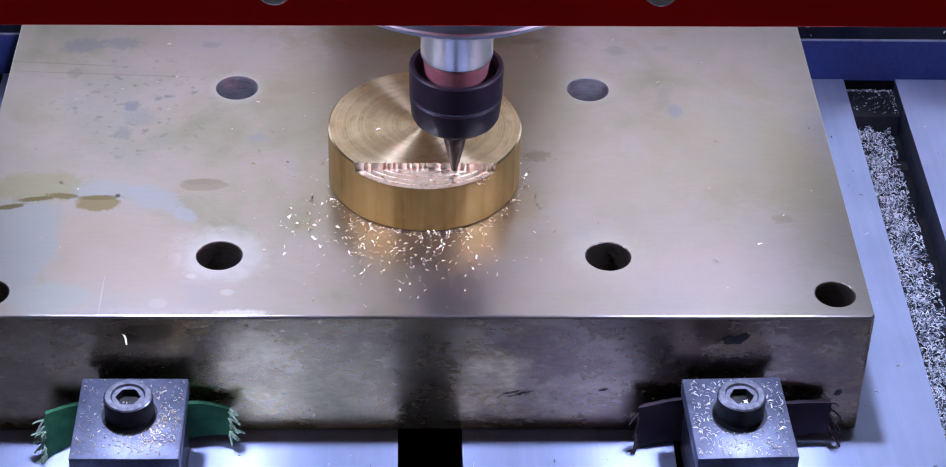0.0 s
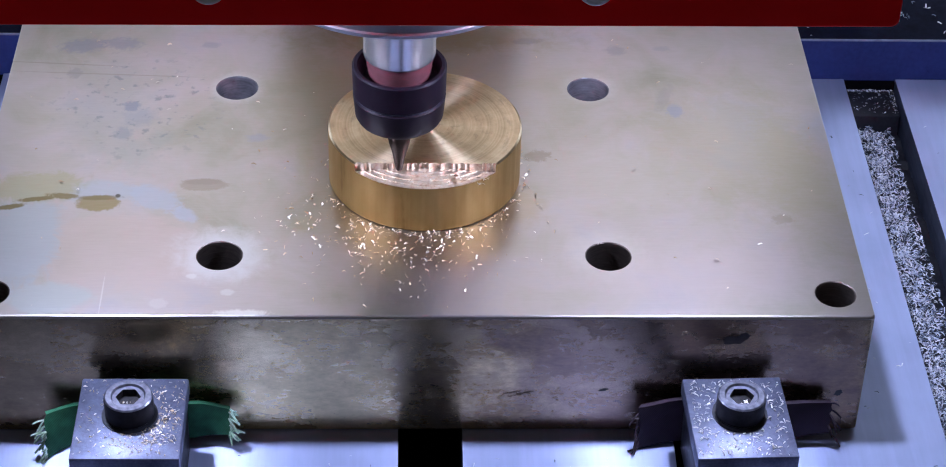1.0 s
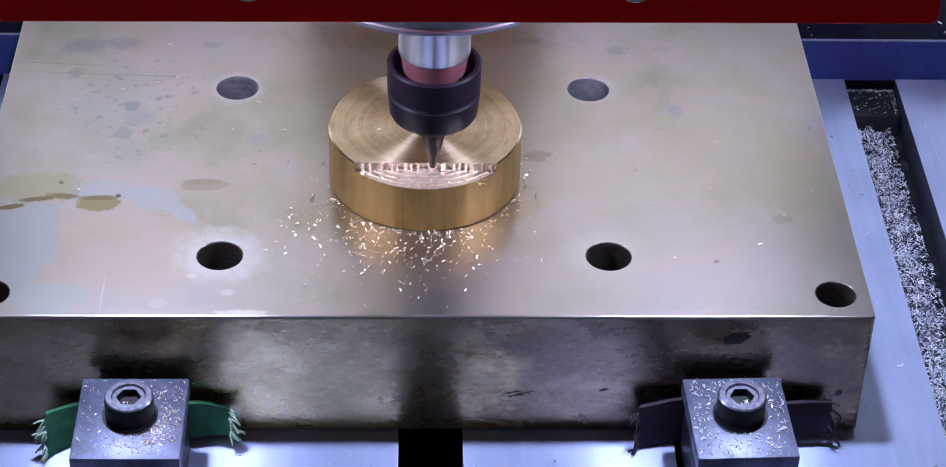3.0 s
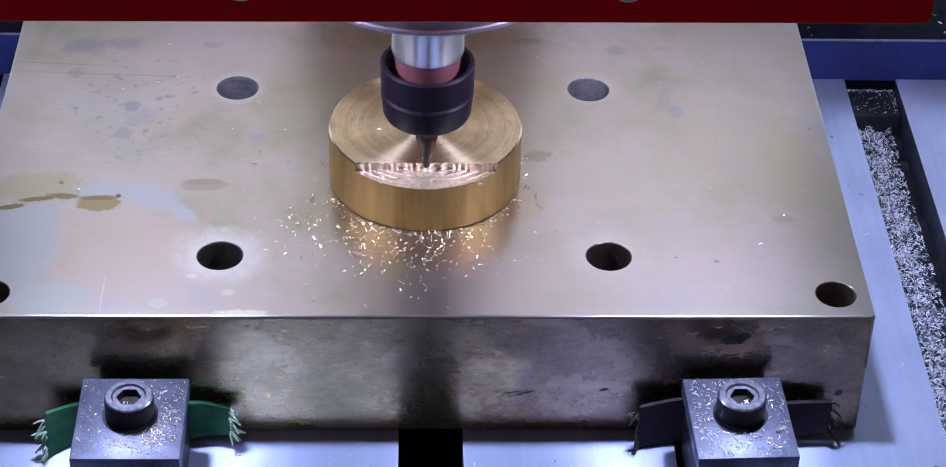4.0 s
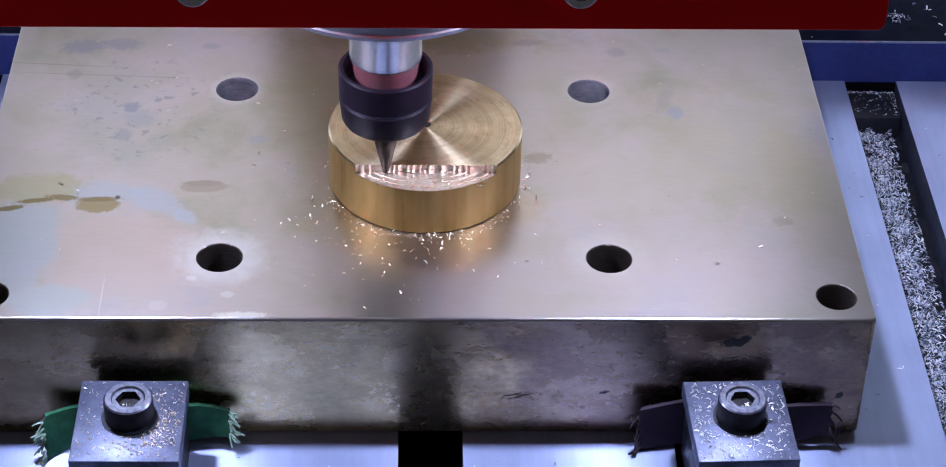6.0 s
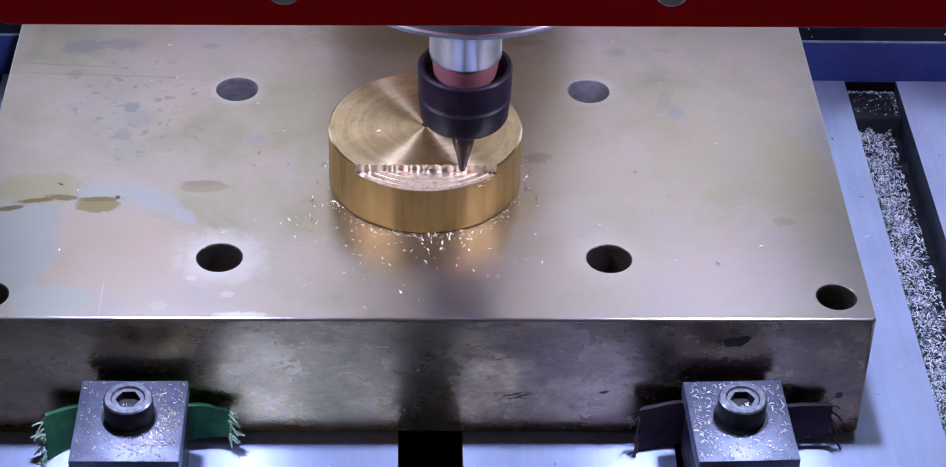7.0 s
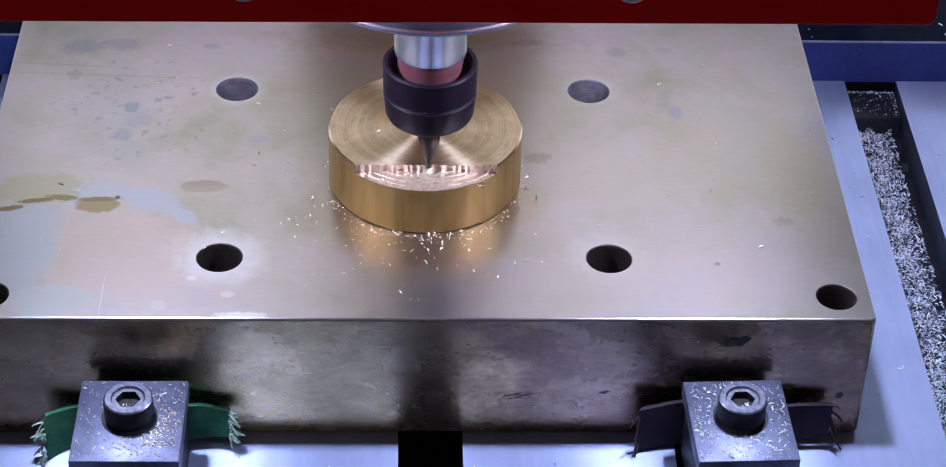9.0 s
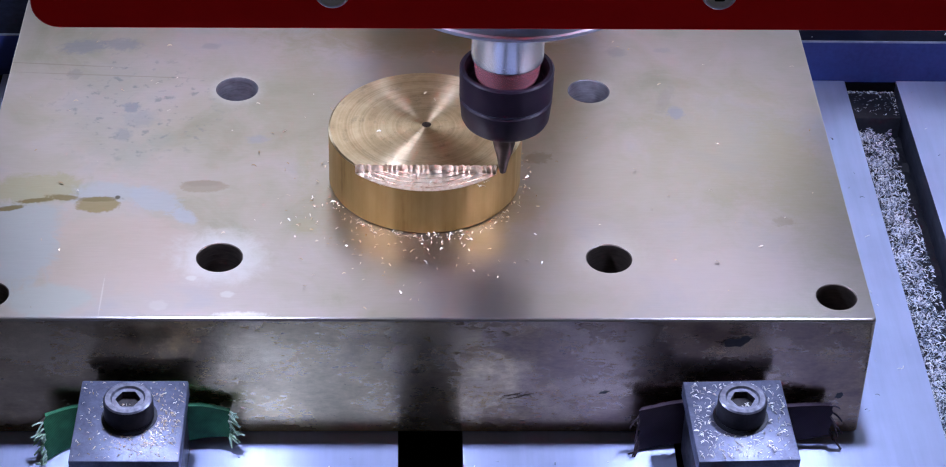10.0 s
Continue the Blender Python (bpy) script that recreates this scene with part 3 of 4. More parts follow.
# ---- clamps ----
def socket_screw(name, r, h, parent=None, hexr=0.5, mat=None, dome=False):
    """A socket head cap screw, standing on its own z = 0."""
    root = empty(name)
    root.parent = parent
    bm = bmesh.new()
    n, hr, depth = 48, r * hexr, h * 0.42
    prof = [(r * 0.97, 0.0), (r, 0.0002), (r, h - 0.0006), (r * 0.985, h - 0.00025), (r * 0.92, h)]
    if dome:                          # a softly rounded rim
        prof = [(r, 0.0), (r, h - 0.0014), (r * 0.97, h - 0.0008), (r * 0.90, h - 0.0003), (r * 0.80, h)]
    lathe(bm, prof, n=n)
    bm.verts.ensure_lookup_table()
    outer = [bm.verts[(len(prof) - 1) * n + i] for i in range(n)]
    lip = loop_verts(bm, circle(0, 0, r * 0.70, n), h)
    lip2 = loop_verts(bm, circle(0, 0, r * 0.64, n), h - 0.0004)
    band(bm, outer, lip)
    band(bm, lip, lip2)
    hexa = []
    for i in range(n):
        a = 2 * math.pi * i / n + 0.3
        k = math.cos(math.pi / 6) / math.cos((a % (math.pi / 3)) - math.pi / 6)
        hexa.append((hr * 1.12 * k * math.cos(a - 0.3 + 0.3), hr * 1.12 * k * math.sin(a)))
    h1 = loop_verts(bm, hexa, h - 0.0004)
    h2 = loop_verts(bm, hexa, h - depth)
    inner = []
    for i in range(n):
        j = (i + 1) % n
        bm.faces.new((lip2[i], lip2[j], h1[j], h1[i]))
        inner.append(bm.faces.new((h1[i], h1[j], h2[j], h2[i])))
    inner.append(bm.faces.new(h2))
    bmesh.ops.recalc_face_normals(bm, faces=bm.faces)
    # tone by facing: shaded socket, lit top, black side
    for f in bm.faces:
        f.normal_update()
        f.material_index = 2 if f in inner else (1 if abs(f.normal.z) > 0.5 else 0)
    part("head", bm, [mat or MAT["screw"], mat or MAT["screw_top"], MAT["socket"]], root)
    bm = bmesh.new()
    lathe(bm, [(r * 0.55, 0.0), (r * 0.55, -0.012), (0, -0.012)], n=24)
    part("thread", bm, MAT["screw"], root)
    return root


CLAMP_TOP = 0.0138


def clamp(x, y, w, screw_x, label, turn=0.0):
    d = 0.0213
    c = tagged(empty("clamp_block", x, y, 0), label, "clamp", "hold-down clamps")
    bm = bmesh.new()
    box(bm, -w / 2, w / 2, -d / 2, d / 2, CLAMP_TOP - 0.0034, CLAMP_TOP, 0.0003)
    part("strap", bm, MAT["clamp"], c)
    # Jaw in near-black: the dark gap under the strap is put into its colour.
    bm = bmesh.new()
    box(bm, -w / 2 + 0.0008, w / 2 - 0.0006, -d / 2 + 0.0022, d / 2 - 0.0009, TABLE + 0.0001, CLAMP_TOP - 0.0036, 0.0002)
    part("base", bm, MAT["screw"], c, "lower steel jaw")
    # thin dark ring round the screw's foot
    bm = bmesh.new()
    lathe(bm, [(0.0031, 0.0), (0.0050, 0.0), (0.0050, 0.0002), (0.0031, 0.0002)], n=40, close=True)
    part("foot_ring", bm, MAT["slot"], c).location = (screw_x, 0.0008, CLAMP_TOP)
    s = socket_screw("screw", 0.0044, 0.0043, c, 0.46)
    s.location = (screw_x, 0.0010, CLAMP_TOP + 0.0002)
    c.rotation_euler.z = radians(turn)
    return c


CLAMPS = ((-0.0507, -0.0604, 0.0193, -0.0001), (0.0588, -0.0599, 0.0182, 0.0001))
clamp(*CLAMPS[0], "grey steel clamp block with a socket screw, over green webbing")
clamp(*CLAMPS[1], "grey steel clamp block with a socket screw, over plum webbing", 2.0)


# ---- webbing under the clamps ----
def webbing(name, label, x0, x1, z1, mat, fray, seed, bend):
    rnd = random.Random(seed)
    w = tagged(empty(name), label, "webbing")
    bm = bmesh.new()
    nx, nz, th = 40, 8, 0.0009
    grid = []
    for s in (0, 1):
        for i in range(nx + 1):
            u = i / nx
            x = x0 + (x1 - x0) * u
            out = bend * max(0, 0.22 - u) ** 2 * 20 + bend * 0.4 * max(0, u - 0.82) ** 2 * 20
            top = z1 + 0.0004 * math.sin(7 * u + seed) - 0.0012 * max(0, abs(u - 0.5) - 0.35) * 6 * bend / 0.004
            col = []
            for k in range(nz + 1):
                v = k / nz
                base = TABLE + 0.0003 + 0.0022 * max(0, u - 0.7) * 3.3 + 0.0008 * math.sin(5 * u) ** 2
                z = base + (top - base) * v
                y = -0.0483 - 0.0005 * math.sin(9 * u + 2 * v) - out * (1.3 - v) - s * th
                xx = x + (rnd.uniform(-1, 1) * 0.0003 if i in (0, nx) else 0)
                col.append(bm.verts.new((xx, y, z)))
            grid.append(col)
    for s in (0, 1):
        for i in range(nx):
            a, b = grid[s * (nx + 1) + i], grid[s * (nx + 1) + i + 1]
            for k in range(nz):
                bm.faces.new((a[k], b[k], b[k + 1], a[k + 1]))
    for i in range(nx):
        a, b, c, d = grid[i], grid[i + 1], grid[nx + 1 + i], grid[nx + 2 + i]
        bm.faces.new((a[nz], b[nz], d[nz], c[nz]))
        bm.faces.new((a[0], b[0], d[0], c[0]))
    for i in (0, nx):
        a, c = grid[i], grid[nx + 1 + i]
        for k in range(nz):
            bm.faces.new((a[k], a[k + 1], c[k + 1], c[k]))
    ends = [(-1, [v.co.copy() for v in grid[nx + 1]]), (1, [v.co.copy() for v in grid[2 * nx + 1]])]
    part("strap", bm, mat, w)
    # loose threads at both ends
    bm = bmesh.new()
    for end, col in ends:
        for _ in range(30 if bend > 0.002 else 9):
            p = col[rnd.randrange(nz + 1)]
            d = Vector((end * rnd.uniform(0.1, 0.9), -rnd.uniform(0.1, 0.8), rnd.uniform(-0.9, 0.5))).normalized()
            ln = rnd.uniform(0.0006, 0.0030)
            prev = None
            side = Vector((0, 0.3, 1)).cross(d).normalized() * 0.00019
            lift = d.cross(side).normalized() * 0.00019
            for k in range(5):
                q = p + d * ln * k / 4 + Vector((0, 0, -0.0008 * (k / 4) ** 2))
                q.z = max(q.z, TABLE + 0.0002)
                ring = [bm.verts.new(q + o) for o in (side, lift, -side, -lift)]
                if prev:
                    band(bm, prev, ring)
                prev = ring
    tagged(part("fray", bm, fray, w), "pale loose threads", kind="stuff")


webbing("green_webbing", "frayed dark green webbing strip pinched behind a clamp", -0.0678, -0.0342, 0.0068, MAT["green"], MAT["green_fray"], 3, 0.004)
webbing("plum_webbing", "dark plum webbing strip pinched behind a clamp", 0.0420, 0.0780, 0.0078, MAT["plum"], MAT["plum"], 5, 0.0015)


# ---- the moving spindle carriage ----
def carriage():
    """Built round the spindle axis at x = 0, y = 0, and carried to its place by its keys."""
    y = 0.0
    car = tagged(empty("spindle_carriage"), "red spindle carriage with steel spindle, black collet nut and cutter", "milling spindle")
    fy = -0.0342     # front face of the red plate
    LEAN = 0.0058    # the plate hangs a third of a degree out of level
    bm = bmesh.new()
    face = rounded(-0.0784, 0.0812, 0.0901, 0.240, 0.0042, 6)
    k = 0.0014 / 0.0042               # the lower corner at +x is nearly square
    face = [(0.0812 - (0.0812 - px) * k, 0.0901 + (pz - 0.0901) * k) if px > 0.0769 and pz < 0.0944 else (px, pz) for px, pz in face]
    front = [bm.verts.new((px, fy, pz + LEAN * px)) for px, pz in face]
    edge = [bm.verts.new((px * 0.997, fy - 0.0003, 0.0901 + (pz - 0.0901) * 0.997 + 0.0003 + LEAN * px)) for px, pz in face]
    back = [bm.verts.new((px, fy + 0.008, pz + LEAN * px)) for px, pz in face]
    band(bm, edge, front)
    band(bm, front, back)
    bm.faces.new(edge)
    bm.faces.new(back)
    part("mount_plate", bm, MAT["red"], car, "dark red anodised plate")
    for bx in (-0.0303, 0.0313):
        s = socket_screw("bolt", 0.0030, 0.0026, car, 0.42, MAT["zinc"], True)
        s.location = (bx, fy - 0.0003, 0.0982 + LEAN * bx)
        s.rotation_euler = (radians(90), 0, 0)
    bm = bmesh.new()
    lathe(bm, [(0.0075, 0.0824), (0.0257, 0.0820), (0.0262, 0.0823), (0.0263, 0.0830), (0.0260, 0.0833), (0.0260, 0.24), (0, 0.24)], 0, y, n=128)
    part("spindle_body", bm, MAT["body"], car, "brushed steel spindle housing")
    # Unseen blocks and bars, added behind the spindle to shape its reflection.
    bm = bmesh.new()
    box(bm, -0.027, 0.027, -0.0260, 0.154, 0.2402, 0.27, 0.002)
    part("unseen_bridge", bm, MAT["black"], car)
    bm = bmesh.new()
    box(bm, -0.028, 0.028, 0.092, 0.106, 0.045, 0.0740, 0.006)
    box(bm, -0.0225, 0.0225, 0.090, 0.106, 0.0742, 0.1000, 0.002)
    box(bm, -0.0150, 0.0150, 0.090, 0.106, 0.1002, 0.1260, 0.002)
    part("unseen_brown_block", bm, MAT["brown_block"], car)
    bm = bmesh.new()
    box(bm, -0.0125, 0.0010, 0.090, 0.106, 0.1262, 0.2400, 0.0005)
    part("unseen_tan_bar", bm, MAT["tan_bar"], car)
    bm = bmesh.new()
    box(bm, 0.0011, 0.0135, 0.090, 0.106, 0.1262, 0.2400, 0.0005)
    part("unseen_violet_bar", bm, MAT["violet"], car)
    for bx in (-0.062, 0.062):
        bm = bmesh.new()
        box(bm, bx - 0.010, bx + 0.010, fy + 0.0082, fy + 0.020, 0.1015, 0.108, 0.0006)
        holder = part("light_holder", bm, MAT["black"], car)
        bm = bmesh.new()
        box(bm, bx - 0.0032, bx + 0.0032, fy + 0.0120, fy + 0.0180, 0.1003, 0.1014, 0)
        part("diffuser", bm, MAT["led"], holder, "glowing white lamp strip")
    bm = bmesh.new()
    lathe(bm, [(0.0066, 0.0900), (0.0066, 0.0630), (0.0065, 0.0627), (0.0063, 0.0625), (0.0054, 0.0566), (0, 0.0566)], 0, y, n=80, mats=[0, 0, 0, 1, 1])
    shaft = part("spindle_shaft", bm, [MAT["shaft"], MAT["pink"]], car, "brushed steel shaft with the red plate's reflection painted on its taper")
    bm = bmesh.new()
    R, zb, zt = 0.00868, 0.0484, 0.0604
    # Groove faces in paler steel: the nut's highlight line is painted in.
    lathe(bm, [(0.0027, zb), (R - 0.0016, zb), (R - 0.0009, zb + 0.0006), (R - 0.0005, zb + 0.0014), (R - 0.0001, zb + 0.0056), (R - 0.0004, zb + 0.0059), (R - 0.0004, zb + 0.0061),
               (R - 0.0001, zb + 0.0064), (R, zt - 0.0003), (R - 0.0003, zt), (R - 0.0009, zt), (R - 0.0012, zt - 0.0005), (R - 0.0014, zt - 0.0030),
               (0.0069, zt - 0.0034), (0.0030, zt - 0.0036)], 0, y, n=96, mats=[0, 0, 0, 0, 0, 1, 1, 0, 0, 0, 0, 0, 0, 0])
    part("collet_nut", bm, [MAT["nut"], MAT["screw_top"]], shaft, "black oxide collet nut")
    bm = bmesh.new()
    tip, n, turns = 0.0366, 24, 46
    rings = []
    for k in range(turns + 1):   # fluted cone: two flutes that wind up the cutter
        z = tip + (0.0500 - tip) * k / turns
        r = 0.0021 + (z - 0.0435) * 0.05 if z > 0.0435 else 0.00060 + (z - tip) * 0.217
        ring = []
        for i in range(n):
            a = 2 * math.pi * i / n
            f = 1 - (0.08 * max(0, math.cos(2 * (a - k * 0.10))) if z < 0.0445 else 0)
            ring.append(bm.verts.new((r * f * math.cos(a), y + r * f * math.sin(a), z)))
        if rings:
            band(bm, rings[-1], ring)
        rings.append(ring)
    bm.faces.new(rings[0])
    bm.faces.new(rings[-1])
    part("cutter", bm, MAT["carbide"], shaft, "tapered grey carbide engraving cutter")
    return car, shaft


CARRIAGE, SHAFT = carriage()


# ---- chips ----
def flakes(name, label, spots, size, mat, seed, category="metal chips", curl=0.5, kind="stuff"):
    """Curled slivers of metal lying at the spots (x, y, z): one heap of loose stuff."""
    rnd = random.Random(seed)
    verts, faces = [], []
    for x, y, z in spots:
        ln = rnd.uniform(*size)
        wd = ln * rnd.uniform(0.12, 0.42)
        a = rnd.uniform(0, 2 * math.pi)
        tilt = rnd.uniform(-curl, curl)
        roll = rnd.uniform(-0.8, 0.8)
        d, s = Vector((math.cos(a), math.sin(a), 0)), Vector((-math.sin(a), math.cos(a), math.sin(roll))).normalized()
        b = len(verts)
        arch = ln * rnd.uniform(0.05, 0.3)
        th = 0.00004
        for k in range(4):
            u = k / 3 - 0.5
            c = Vector((x, y, z + 0.00010 + wd * 0.25)) + d * u * ln + Vector((0, 0, arch * (1 - 4 * u * u) + (u + 0.5) * max(0, tilt) * ln))
            taper = 1 - 0.6 * abs(u)
            for side in (-1, 1):
                p = c + s * side * wd / 2 * taper
                verts.append((p.x, p.y, max(p.z, z + 0.00003)))
        for k in range(3):
            i = b + 2 * k
            faces.append((i, i + 1, i + 3, i + 2))
        t = len(verts)
        for k in range(8):
            vx, vy, vz = verts[b + k]
            verts.append((vx, vy, vz + th))
        for k in range(3):
            i = t + 2 * k
            faces.append((i, i + 2, i + 3, i + 1))
        faces += [(b, t, t + 1, b + 1), (b + 6, b + 7, t + 7, t + 6)]
        for k in range(3):
            i, j = b + 2 * k, t + 2 * k
            faces += [(i, i + 2, j + 2, j), (i + 1, j + 1, j + 3, i + 3)]
    me = bpy.data.meshes.new(name)
    me.from_pydata(verts, [], faces)
    me.materials.append(mat)
    ob = new(name, me)
    return tagged(ob, label, category, kind=kind)


def clear_of_holes(x, y):
    return all(math.hypot(x - hx, y - hy) > 0.0052 for hx in (-0.0365, 0.0365) for hy in (-0.0281, 0.0281)) and math.hypot(x - 0.0778, y + 0.0393) > 0.0045


def swarf():
    rnd = random.Random(21)
    cx, cy = PUCK
    ring, fan, wide = [], [], []
    for _ in range(200):                     # against the puck's foot
        a = radians(rnd.gauss(-90, 48))
        r = PUCK_R + 0.0003 + abs(rnd.gauss(0, 0.0011))
        ring.append((cx + r * math.cos(a), cy + r * math.sin(a), TOP))
    while len(fan) < 320:                    # thrown to the front
        a = radians(rnd.gauss(-106, 32))
        r = PUCK_R + 0.0020 + abs(rnd.gauss(0, 0.0080))
        x, y = cx + r * math.cos(a), cy + r * math.sin(a)
        if y > -0.045 and clear_of_holes(x, y):
            fan.append((x, y, TOP))
    while len(wide) < 90:
        x, y = rnd.uniform(-0.082, 0.082), rnd.uniform(-0.045, 0.06)
        if math.hypot(x - cx, y - cy) > PUCK_R + 0.001 and clear_of_holes(x, y):
            wide.append((x, y, TOP))
    loose_fan = [p for i, p in enumerate(fan) if i % 3]
    fan = [p for i, p in enumerate(fan) if i % 3 == 0]
    blown = flakes("brass_swarf", "loose brass chips thrown in front of the disc", loose_fan + ring[::3], (0.0003, 0.0009), MAT["brass_chip"], 11)
    flakes("brass_swarf", "fine bright brass chips on the plate round the disc", ring + fan, (0.0003, 0.0008), MAT["brass_chip"], 1)
    flakes("brass_swarf", "scattered brass chips on the steel plate", wide, (0.0003, 0.0010), MAT["brass_chip"], 2)
    step = [(cx + rnd.uniform(-0.011, 0.012), cy - 0.0165 - rnd.uniform(-0.001, 0.0015), TOP + PUCK_H - 0.0014) for _ in range(26)]
    top = [(cx + rnd.uniform(-0.014, 0.014), cy + rnd.uniform(-0.011, 0.012), TOP + PUCK_H) for _ in range(10)]
    flakes("brass_swarf", "brass chips lying on the disc", step + top, (0.0004, 0.0010), MAT["brass_chip"], 3)
    for (kx, ky, kw, sx), n, seed in ((CLAMPS[0], 460, 4), (CLAMPS[1], 330, 5)):
        spots = []
        while len(spots) < n:
            x, y = rnd.uniform(-0.465, 0.465) * kw, rnd.uniform(-0.0101, 0.0101)
            if len(spots) % 3 and seed == 4:
                x, y = sx + 0.0035 + rnd.gauss(0, 0.0035), rnd.gauss(-0.002, 0.0042)
                if abs(x) > 0.49 * kw or abs(y) > 0.0096:
                    continue
            if math.hypot(x - sx, y - 0.0010) > 0.0054:
                spots.append((kx + x, ky + y, CLAMP_TOP))
        for _ in range(9):                   # caught in the screw's socket
            spots.append((kx + sx + rnd.uniform(-0.0013, 0.0013), ky + 0.0005 + rnd.uniform(-0.0016, 0.0006), CLAMP_TOP + 0.0027))
        flakes("brass_swarf", "brass chips sprinkled on the clamp block", spots, (0.0002, 0.0007) if seed == 4 else (0.0003, 0.0010), MAT["brass_chip" if seed == 4 else "pale_chip"], seed)
    trough = []
    for _ in range(9000):
        x = 0.1058 + max(-1, min(1, rnd.gauss(0, 0.55))) * 0.0046
        y = rnd.uniform(-0.075, 0.0625)
        trough.append((x, y, TABLE - 0.0062 + 0.0014 * noise.noise((x * 300, y * 200, 0)) + rnd.uniform(0, 0.0007)))
    flakes("silver_swarf", "glittering heap of silvery chips filling a table slot", trough, (0.0004, 0.0010), MAT["silver_chip"], 6, curl=1.0)
    loose = [(rnd.uniform(0.086, 0.0995), rnd.uniform(-0.08, 0.07), TABLE) for _ in range(26)]
    loose += [(rnd.uniform(0.115, 0.15), rnd.uniform(-0.02, 0.074), TABLE) for _ in range(30)]
    loose += [(rnd.uniform(-0.04, 0.048), rnd.uniform(-0.066, -0.052), TABLE) for _ in range(40)]
    loose = [p for p in loose if abs(p[0] - 0.0032) > 0.007]
    loose += [(rnd.uniform(0.09, 0.15), rnd.uniform(0.077, 0.098), RAIL_TOP) for _ in range(26)]
    loose += [(0.1135 + rnd.gauss(0, 0.0016), 0.0860 + rnd.gauss(0, 0.0012), RAIL_TOP) for _ in range(45)]
    dust = [(rnd.uniform(0.102, 0.1125), rnd.uniform(0.0638, 0.0735), TABLE - 0.0022) for _ in range(90)]
    dust += [(rnd.uniform(0.102, 0.1125), 0.0730 + rnd.uniform(-0.0005, 0.0005), TABLE - 0.0021) for _ in range(110)]
    dust += [(0.1122 + rnd.uniform(-0.0006, 0.0004), rnd.uniform(0.0640, 0.0730), TABLE - 0.0021) for _ in range(50)]
    flakes("silver_swarf", "fine silvery chips on the T-nut", dust, (0.0002, 0.0006), MAT["silver_chip"], 8)
    flakes("silver_swarf", "stray silvery chips on the table and rail", loose, (0.0004, 0.0012), MAT["silver_chip"], 7)
    return blown


def slot_fittings():
    # chip bed under the loose chips
    bm = bmesh.new()
    n, k = 120, 8
    g = [[bm.verts.new((0.1072 + (j / k - 0.5) * 0.0118, -0.10 + 0.165 * i / n, TABLE - 0.0066 + 0.0010 * noise.noise((j * 0.9, i * 0.6, 3)) - 0.0012 * abs(j / k - 0.5) * 2)) for j in range(k + 1)] for i in range(n + 1)]
    for i in range(n):
        for j in range(k):
            bm.faces.new((g[i][j], g[i][j + 1], g[i + 1][j + 1], g[i + 1][j]))
    tagged(part("chip_bed", bm, MAT["slot"]), "packed dark chips along the table slot", "metal chips", kind="stuff")
    bm = bmesh.new()
    box(bm, 0.1016, 0.1128, 0.0630, 0.0738, TABLE - 0.0125, TABLE - 0.0022, 0.0005)
    tagged(part("slot_nut", bm, MAT["slot"]), "dark steel T-nut sitting in the table slot", "T-nut")
    # post on the rail
    p = tagged(empty("rail_post", 0.1065, 0.0895, RAIL_TOP), "steel post screwed to the dark end rail", "post")
    bm = bmesh.new()
    lathe(bm, [(0.0030, 0), (0.0030, 0.0050), (0.0026, 0.0054), (0.0026, 0.018), (0, 0.018)], n=40)
    part("stem", bm, MAT["clamp"], p)
    bm = bmesh.new()
    lathe(bm, [(0.0031, 0.0051), (0.0034, 0.0053), (0.0034, 0.0060), (0.0031, 0.0062)], n=40, close=True)
    part("collar", bm, MAT["body"], p)


BLOWN = swarf()
slot_fittings()


# ---- chips thrown by the cutter ----
def thrown_chip(x, y, z, t, seed):
    """A single chip that lies on the milled step, is thrown at t, passes (x, y, z) and ends on the table."""
    start = (PUCK[0] - 0.006 + 0.004 * seed, PUCK[1] - 0.0165, TOP + PUCK_H - 0.0012)
    chip = flakes("brass_chip", "single bright brass chip thrown by the cutter", [(0, 0, 0)], (0.0024, 0.0030), MAT["brass_chip"], 40 + seed, "metal chip", kind="")
    end = (x * 1.1, y - 0.045, TABLE + 0.0002)
    rows = [(0.0, (x, y, z))] if t == 0 else [(0.0, start), (t - 0.1, start), (t, (x, y, z))]
    return chip, rows + [(t + 0.1, end), (10.0, end)]


THROWN = [thrown_chip(*row) for row in ((-0.052, -0.052, 0.0240, 0.0, 1), (0.063, -0.052, 0.0200, 1.5, 2), (0.021, -0.052, 0.0270, 2.5, 3), (0.053, -0.052, 0.0200, 2.5, 4))]


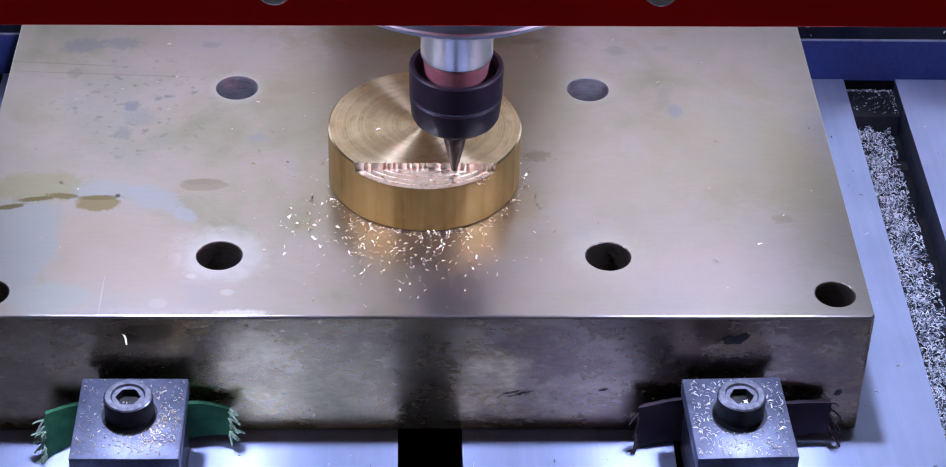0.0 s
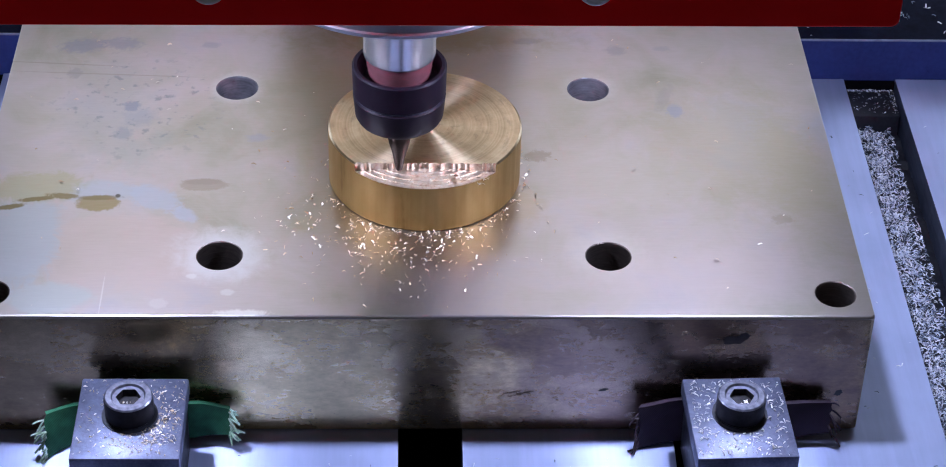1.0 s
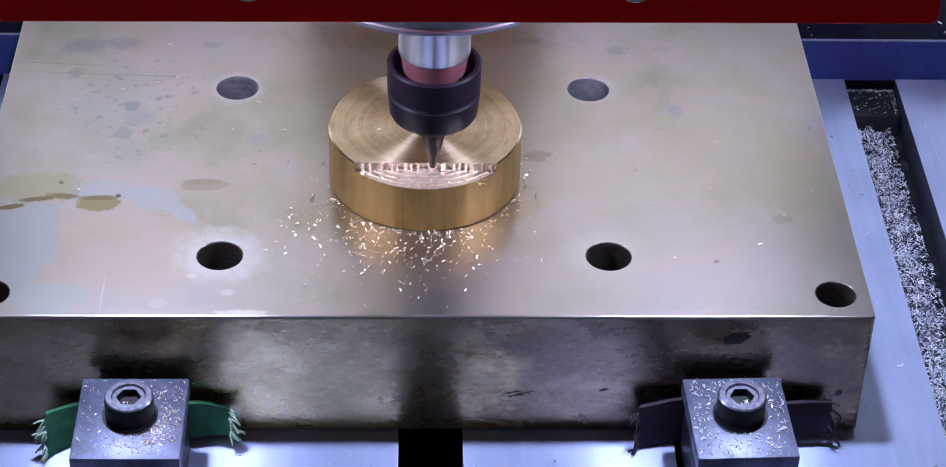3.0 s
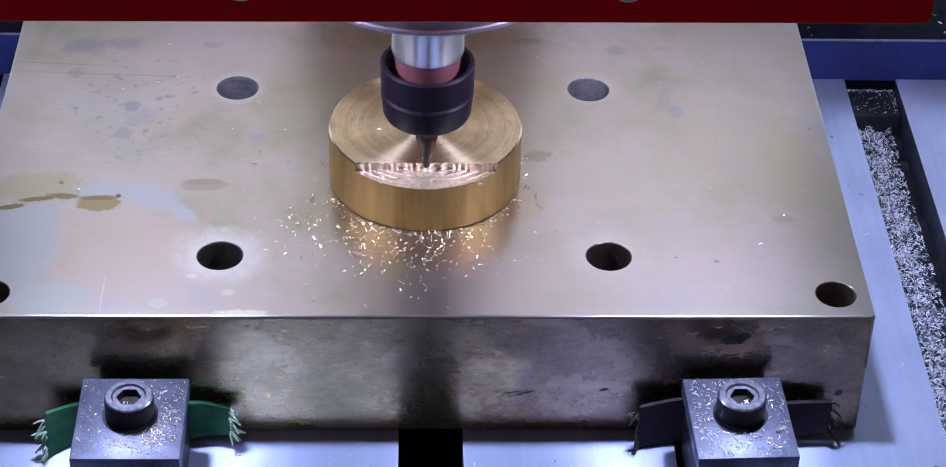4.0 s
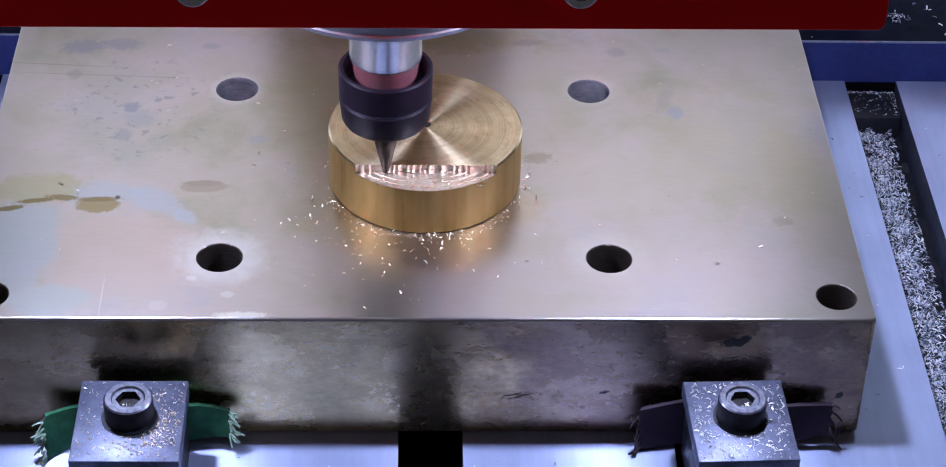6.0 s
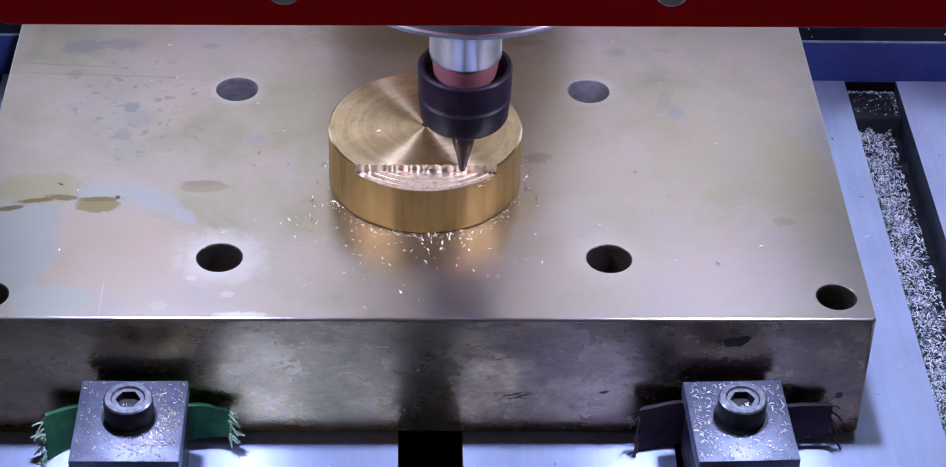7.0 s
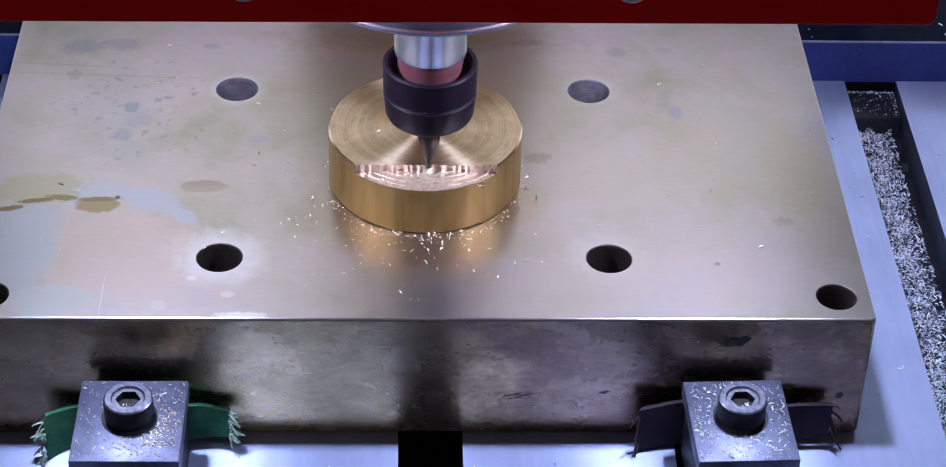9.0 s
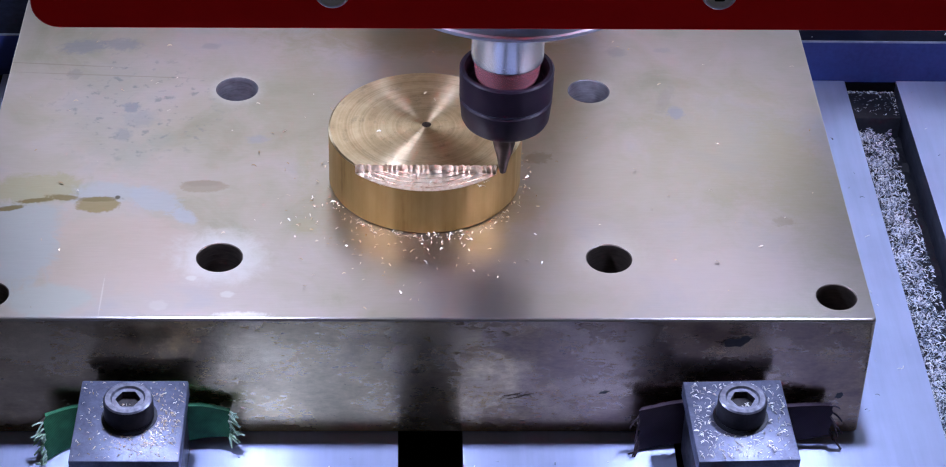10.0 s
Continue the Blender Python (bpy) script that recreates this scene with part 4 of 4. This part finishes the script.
# ---- what moves ----
# seconds, and the travel of the spindle in thousandths of a metre: across and up from its rest
TRAVEL = [
    (0, 10.44, -0.00),
    (0.1, 9.97, 0.04),
    (0.2, 8.46, 0.08),
    (0.3, 7.55, 0.13),
    (0.4, 6.37, 0.17),
    (0.5, 5.39, 0.21),
    (0.6, 4.40, 0.17),
    (0.7, 3.19, 0.13),
    (0.8, 2.31, 0.08),
    (0.9, 1.26, 0.04),
    (1, 0.00, -0.00),
    (1.1, -0.99, -0.07),
    (1.2, -2.42, -0.14),
    (1.3, -3.30, -0.21),
    (1.4, -4.78, -0.28),
    (1.5, -6.26, -0.35),
    (1.6, -7.75, -0.42),
    (1.7, -8.68, -0.49),
    (1.8, -7.53, -0.42),
    (1.9, -6.26, -0.35),
    (2, -4.89, -0.28),
    (2.1, -3.57, -0.07),
    (2.2, -2.20, 0.14),
    (2.3, -0.99, 0.35),
    (2.4, 0.05, 0.56),
    (2.5, 1.15, 0.77),
    (2.6, 2.20, 0.73),
    (2.7, 3.08, 0.70),
    (2.9, 5.25, 0.68),
    (3.1, 7.40, 0.66),
    (3.3, 9.55, 0.50),
    (3.4, 10.80, 0.30),
    (3.54, 15.61, -0.28),
    (3.7, 3.08, 0.67),
    (3.8, -5.28, -0.24),
    (3.85, -7.25, -0.28),
    (3.9, -4.54, -0.11),
    (4, 5.06, 0.70),
    (4.1, 10.55, 0.42),
    (4.2, 15.94, -0.28),
    (4.3, 9.01, 0.55),
    (4.4, 0.44, 0.52),
    (4.5, -6.87, -0.28),
    (4.6, 0.00, 0.69),
    (4.7, 5.60, 0.69),
    (4.8, 15.50, -0.28),
    (4.84, 16.48, -0.28),
    (4.9, 14.95, -0.06),
    (5, 5.22, 0.84),
    (5.1, -0.33, 0.59),
    (5.2, -6.64, -0.14),
    (5.3, 0.38, 0.65),
    (5.4, 8.57, 0.72),
    (5.5, 15.10, -0.20),
    (5.6, 11.43, 0.46),
    (5.7, 5.60, 0.83),
    (5.89, -7.69, -0.14),
    (6.22, 15.83, -0.14),
    (6.55, -7.91, -0.14),
    (6.8, 8.24, 0.74),
    (6.9, 15.17, -0.10),
    (7, 11.87, 0.41),
    (7.1, 6.15, 0.82),
    (7.2, -1.54, 0.46),
    (7.3, -9.34, -0.14),
    (7.4, 0.38, 0.65),
    (7.5, 5.60, 0.84),
    (7.6, 14.40, 0.04),
    (7.7, 16.92, -0.14),
    (7.8, 7.69, 0.77),
    (7.9, 2.64, 0.79),
    (8, -6.70, -0.14),
    (8.1, -4.29, 0.07),
    (8.2, 4.29, 0.83),
    (8.3, 9.23, 0.67),
    (8.4, 19.45, -0.14),
    (8.5, 12.31, 0.35),
    (8.6, 5.17, 0.84),
    (8.7, -0.26, 0.59),
    (8.8, -8.79, -0.14),
    (8.9, -1.98, 0.41),
    (9, 5.50, 0.98),
    (9.1, 10.39, 0.57),
    (9.2, 18.24, -0.14),
    (9.3, 11.28, 0.48),
    (9.4, 4.18, 0.83),
    (9.5, -0.44, 0.58),
    (9.6, -8.46, -0.14),
    (9.7, -1.43, 0.47),
    (9.8, 5.28, 0.84),
    (9.9, 11.65, 0.43),
    (10, 19.51, -0.07),
]


def motions():
    walk(CARRIAGE, [(t, pose(SPX + x / 1000, AXIS_Y, z / 1000)) for t, x, z in TRAVEL])
    walk(BLOWN, [(0, pose(0, 0, 0)), (4.1, pose(0, 0, 0)), (4.2, pose(-0.006, -0.045, 0.006)), (4.35, pose(-0.012, -0.105, TABLE - TOP)), (10, pose(-0.012, -0.105, TABLE - TOP))])
    for chip, rows in THROWN:
        walk(chip, [(t, pose(*p, 20 * k, 30 + 15 * k, 60 + 40 * k)) for k, (t, p) in enumerate(rows)])
    steps = 300
    walk(SHAFT, [(k * 10 / steps, pose(0, 0, 0, 0, 0, -80 * k)) for k in range(steps + 1)])


motions()
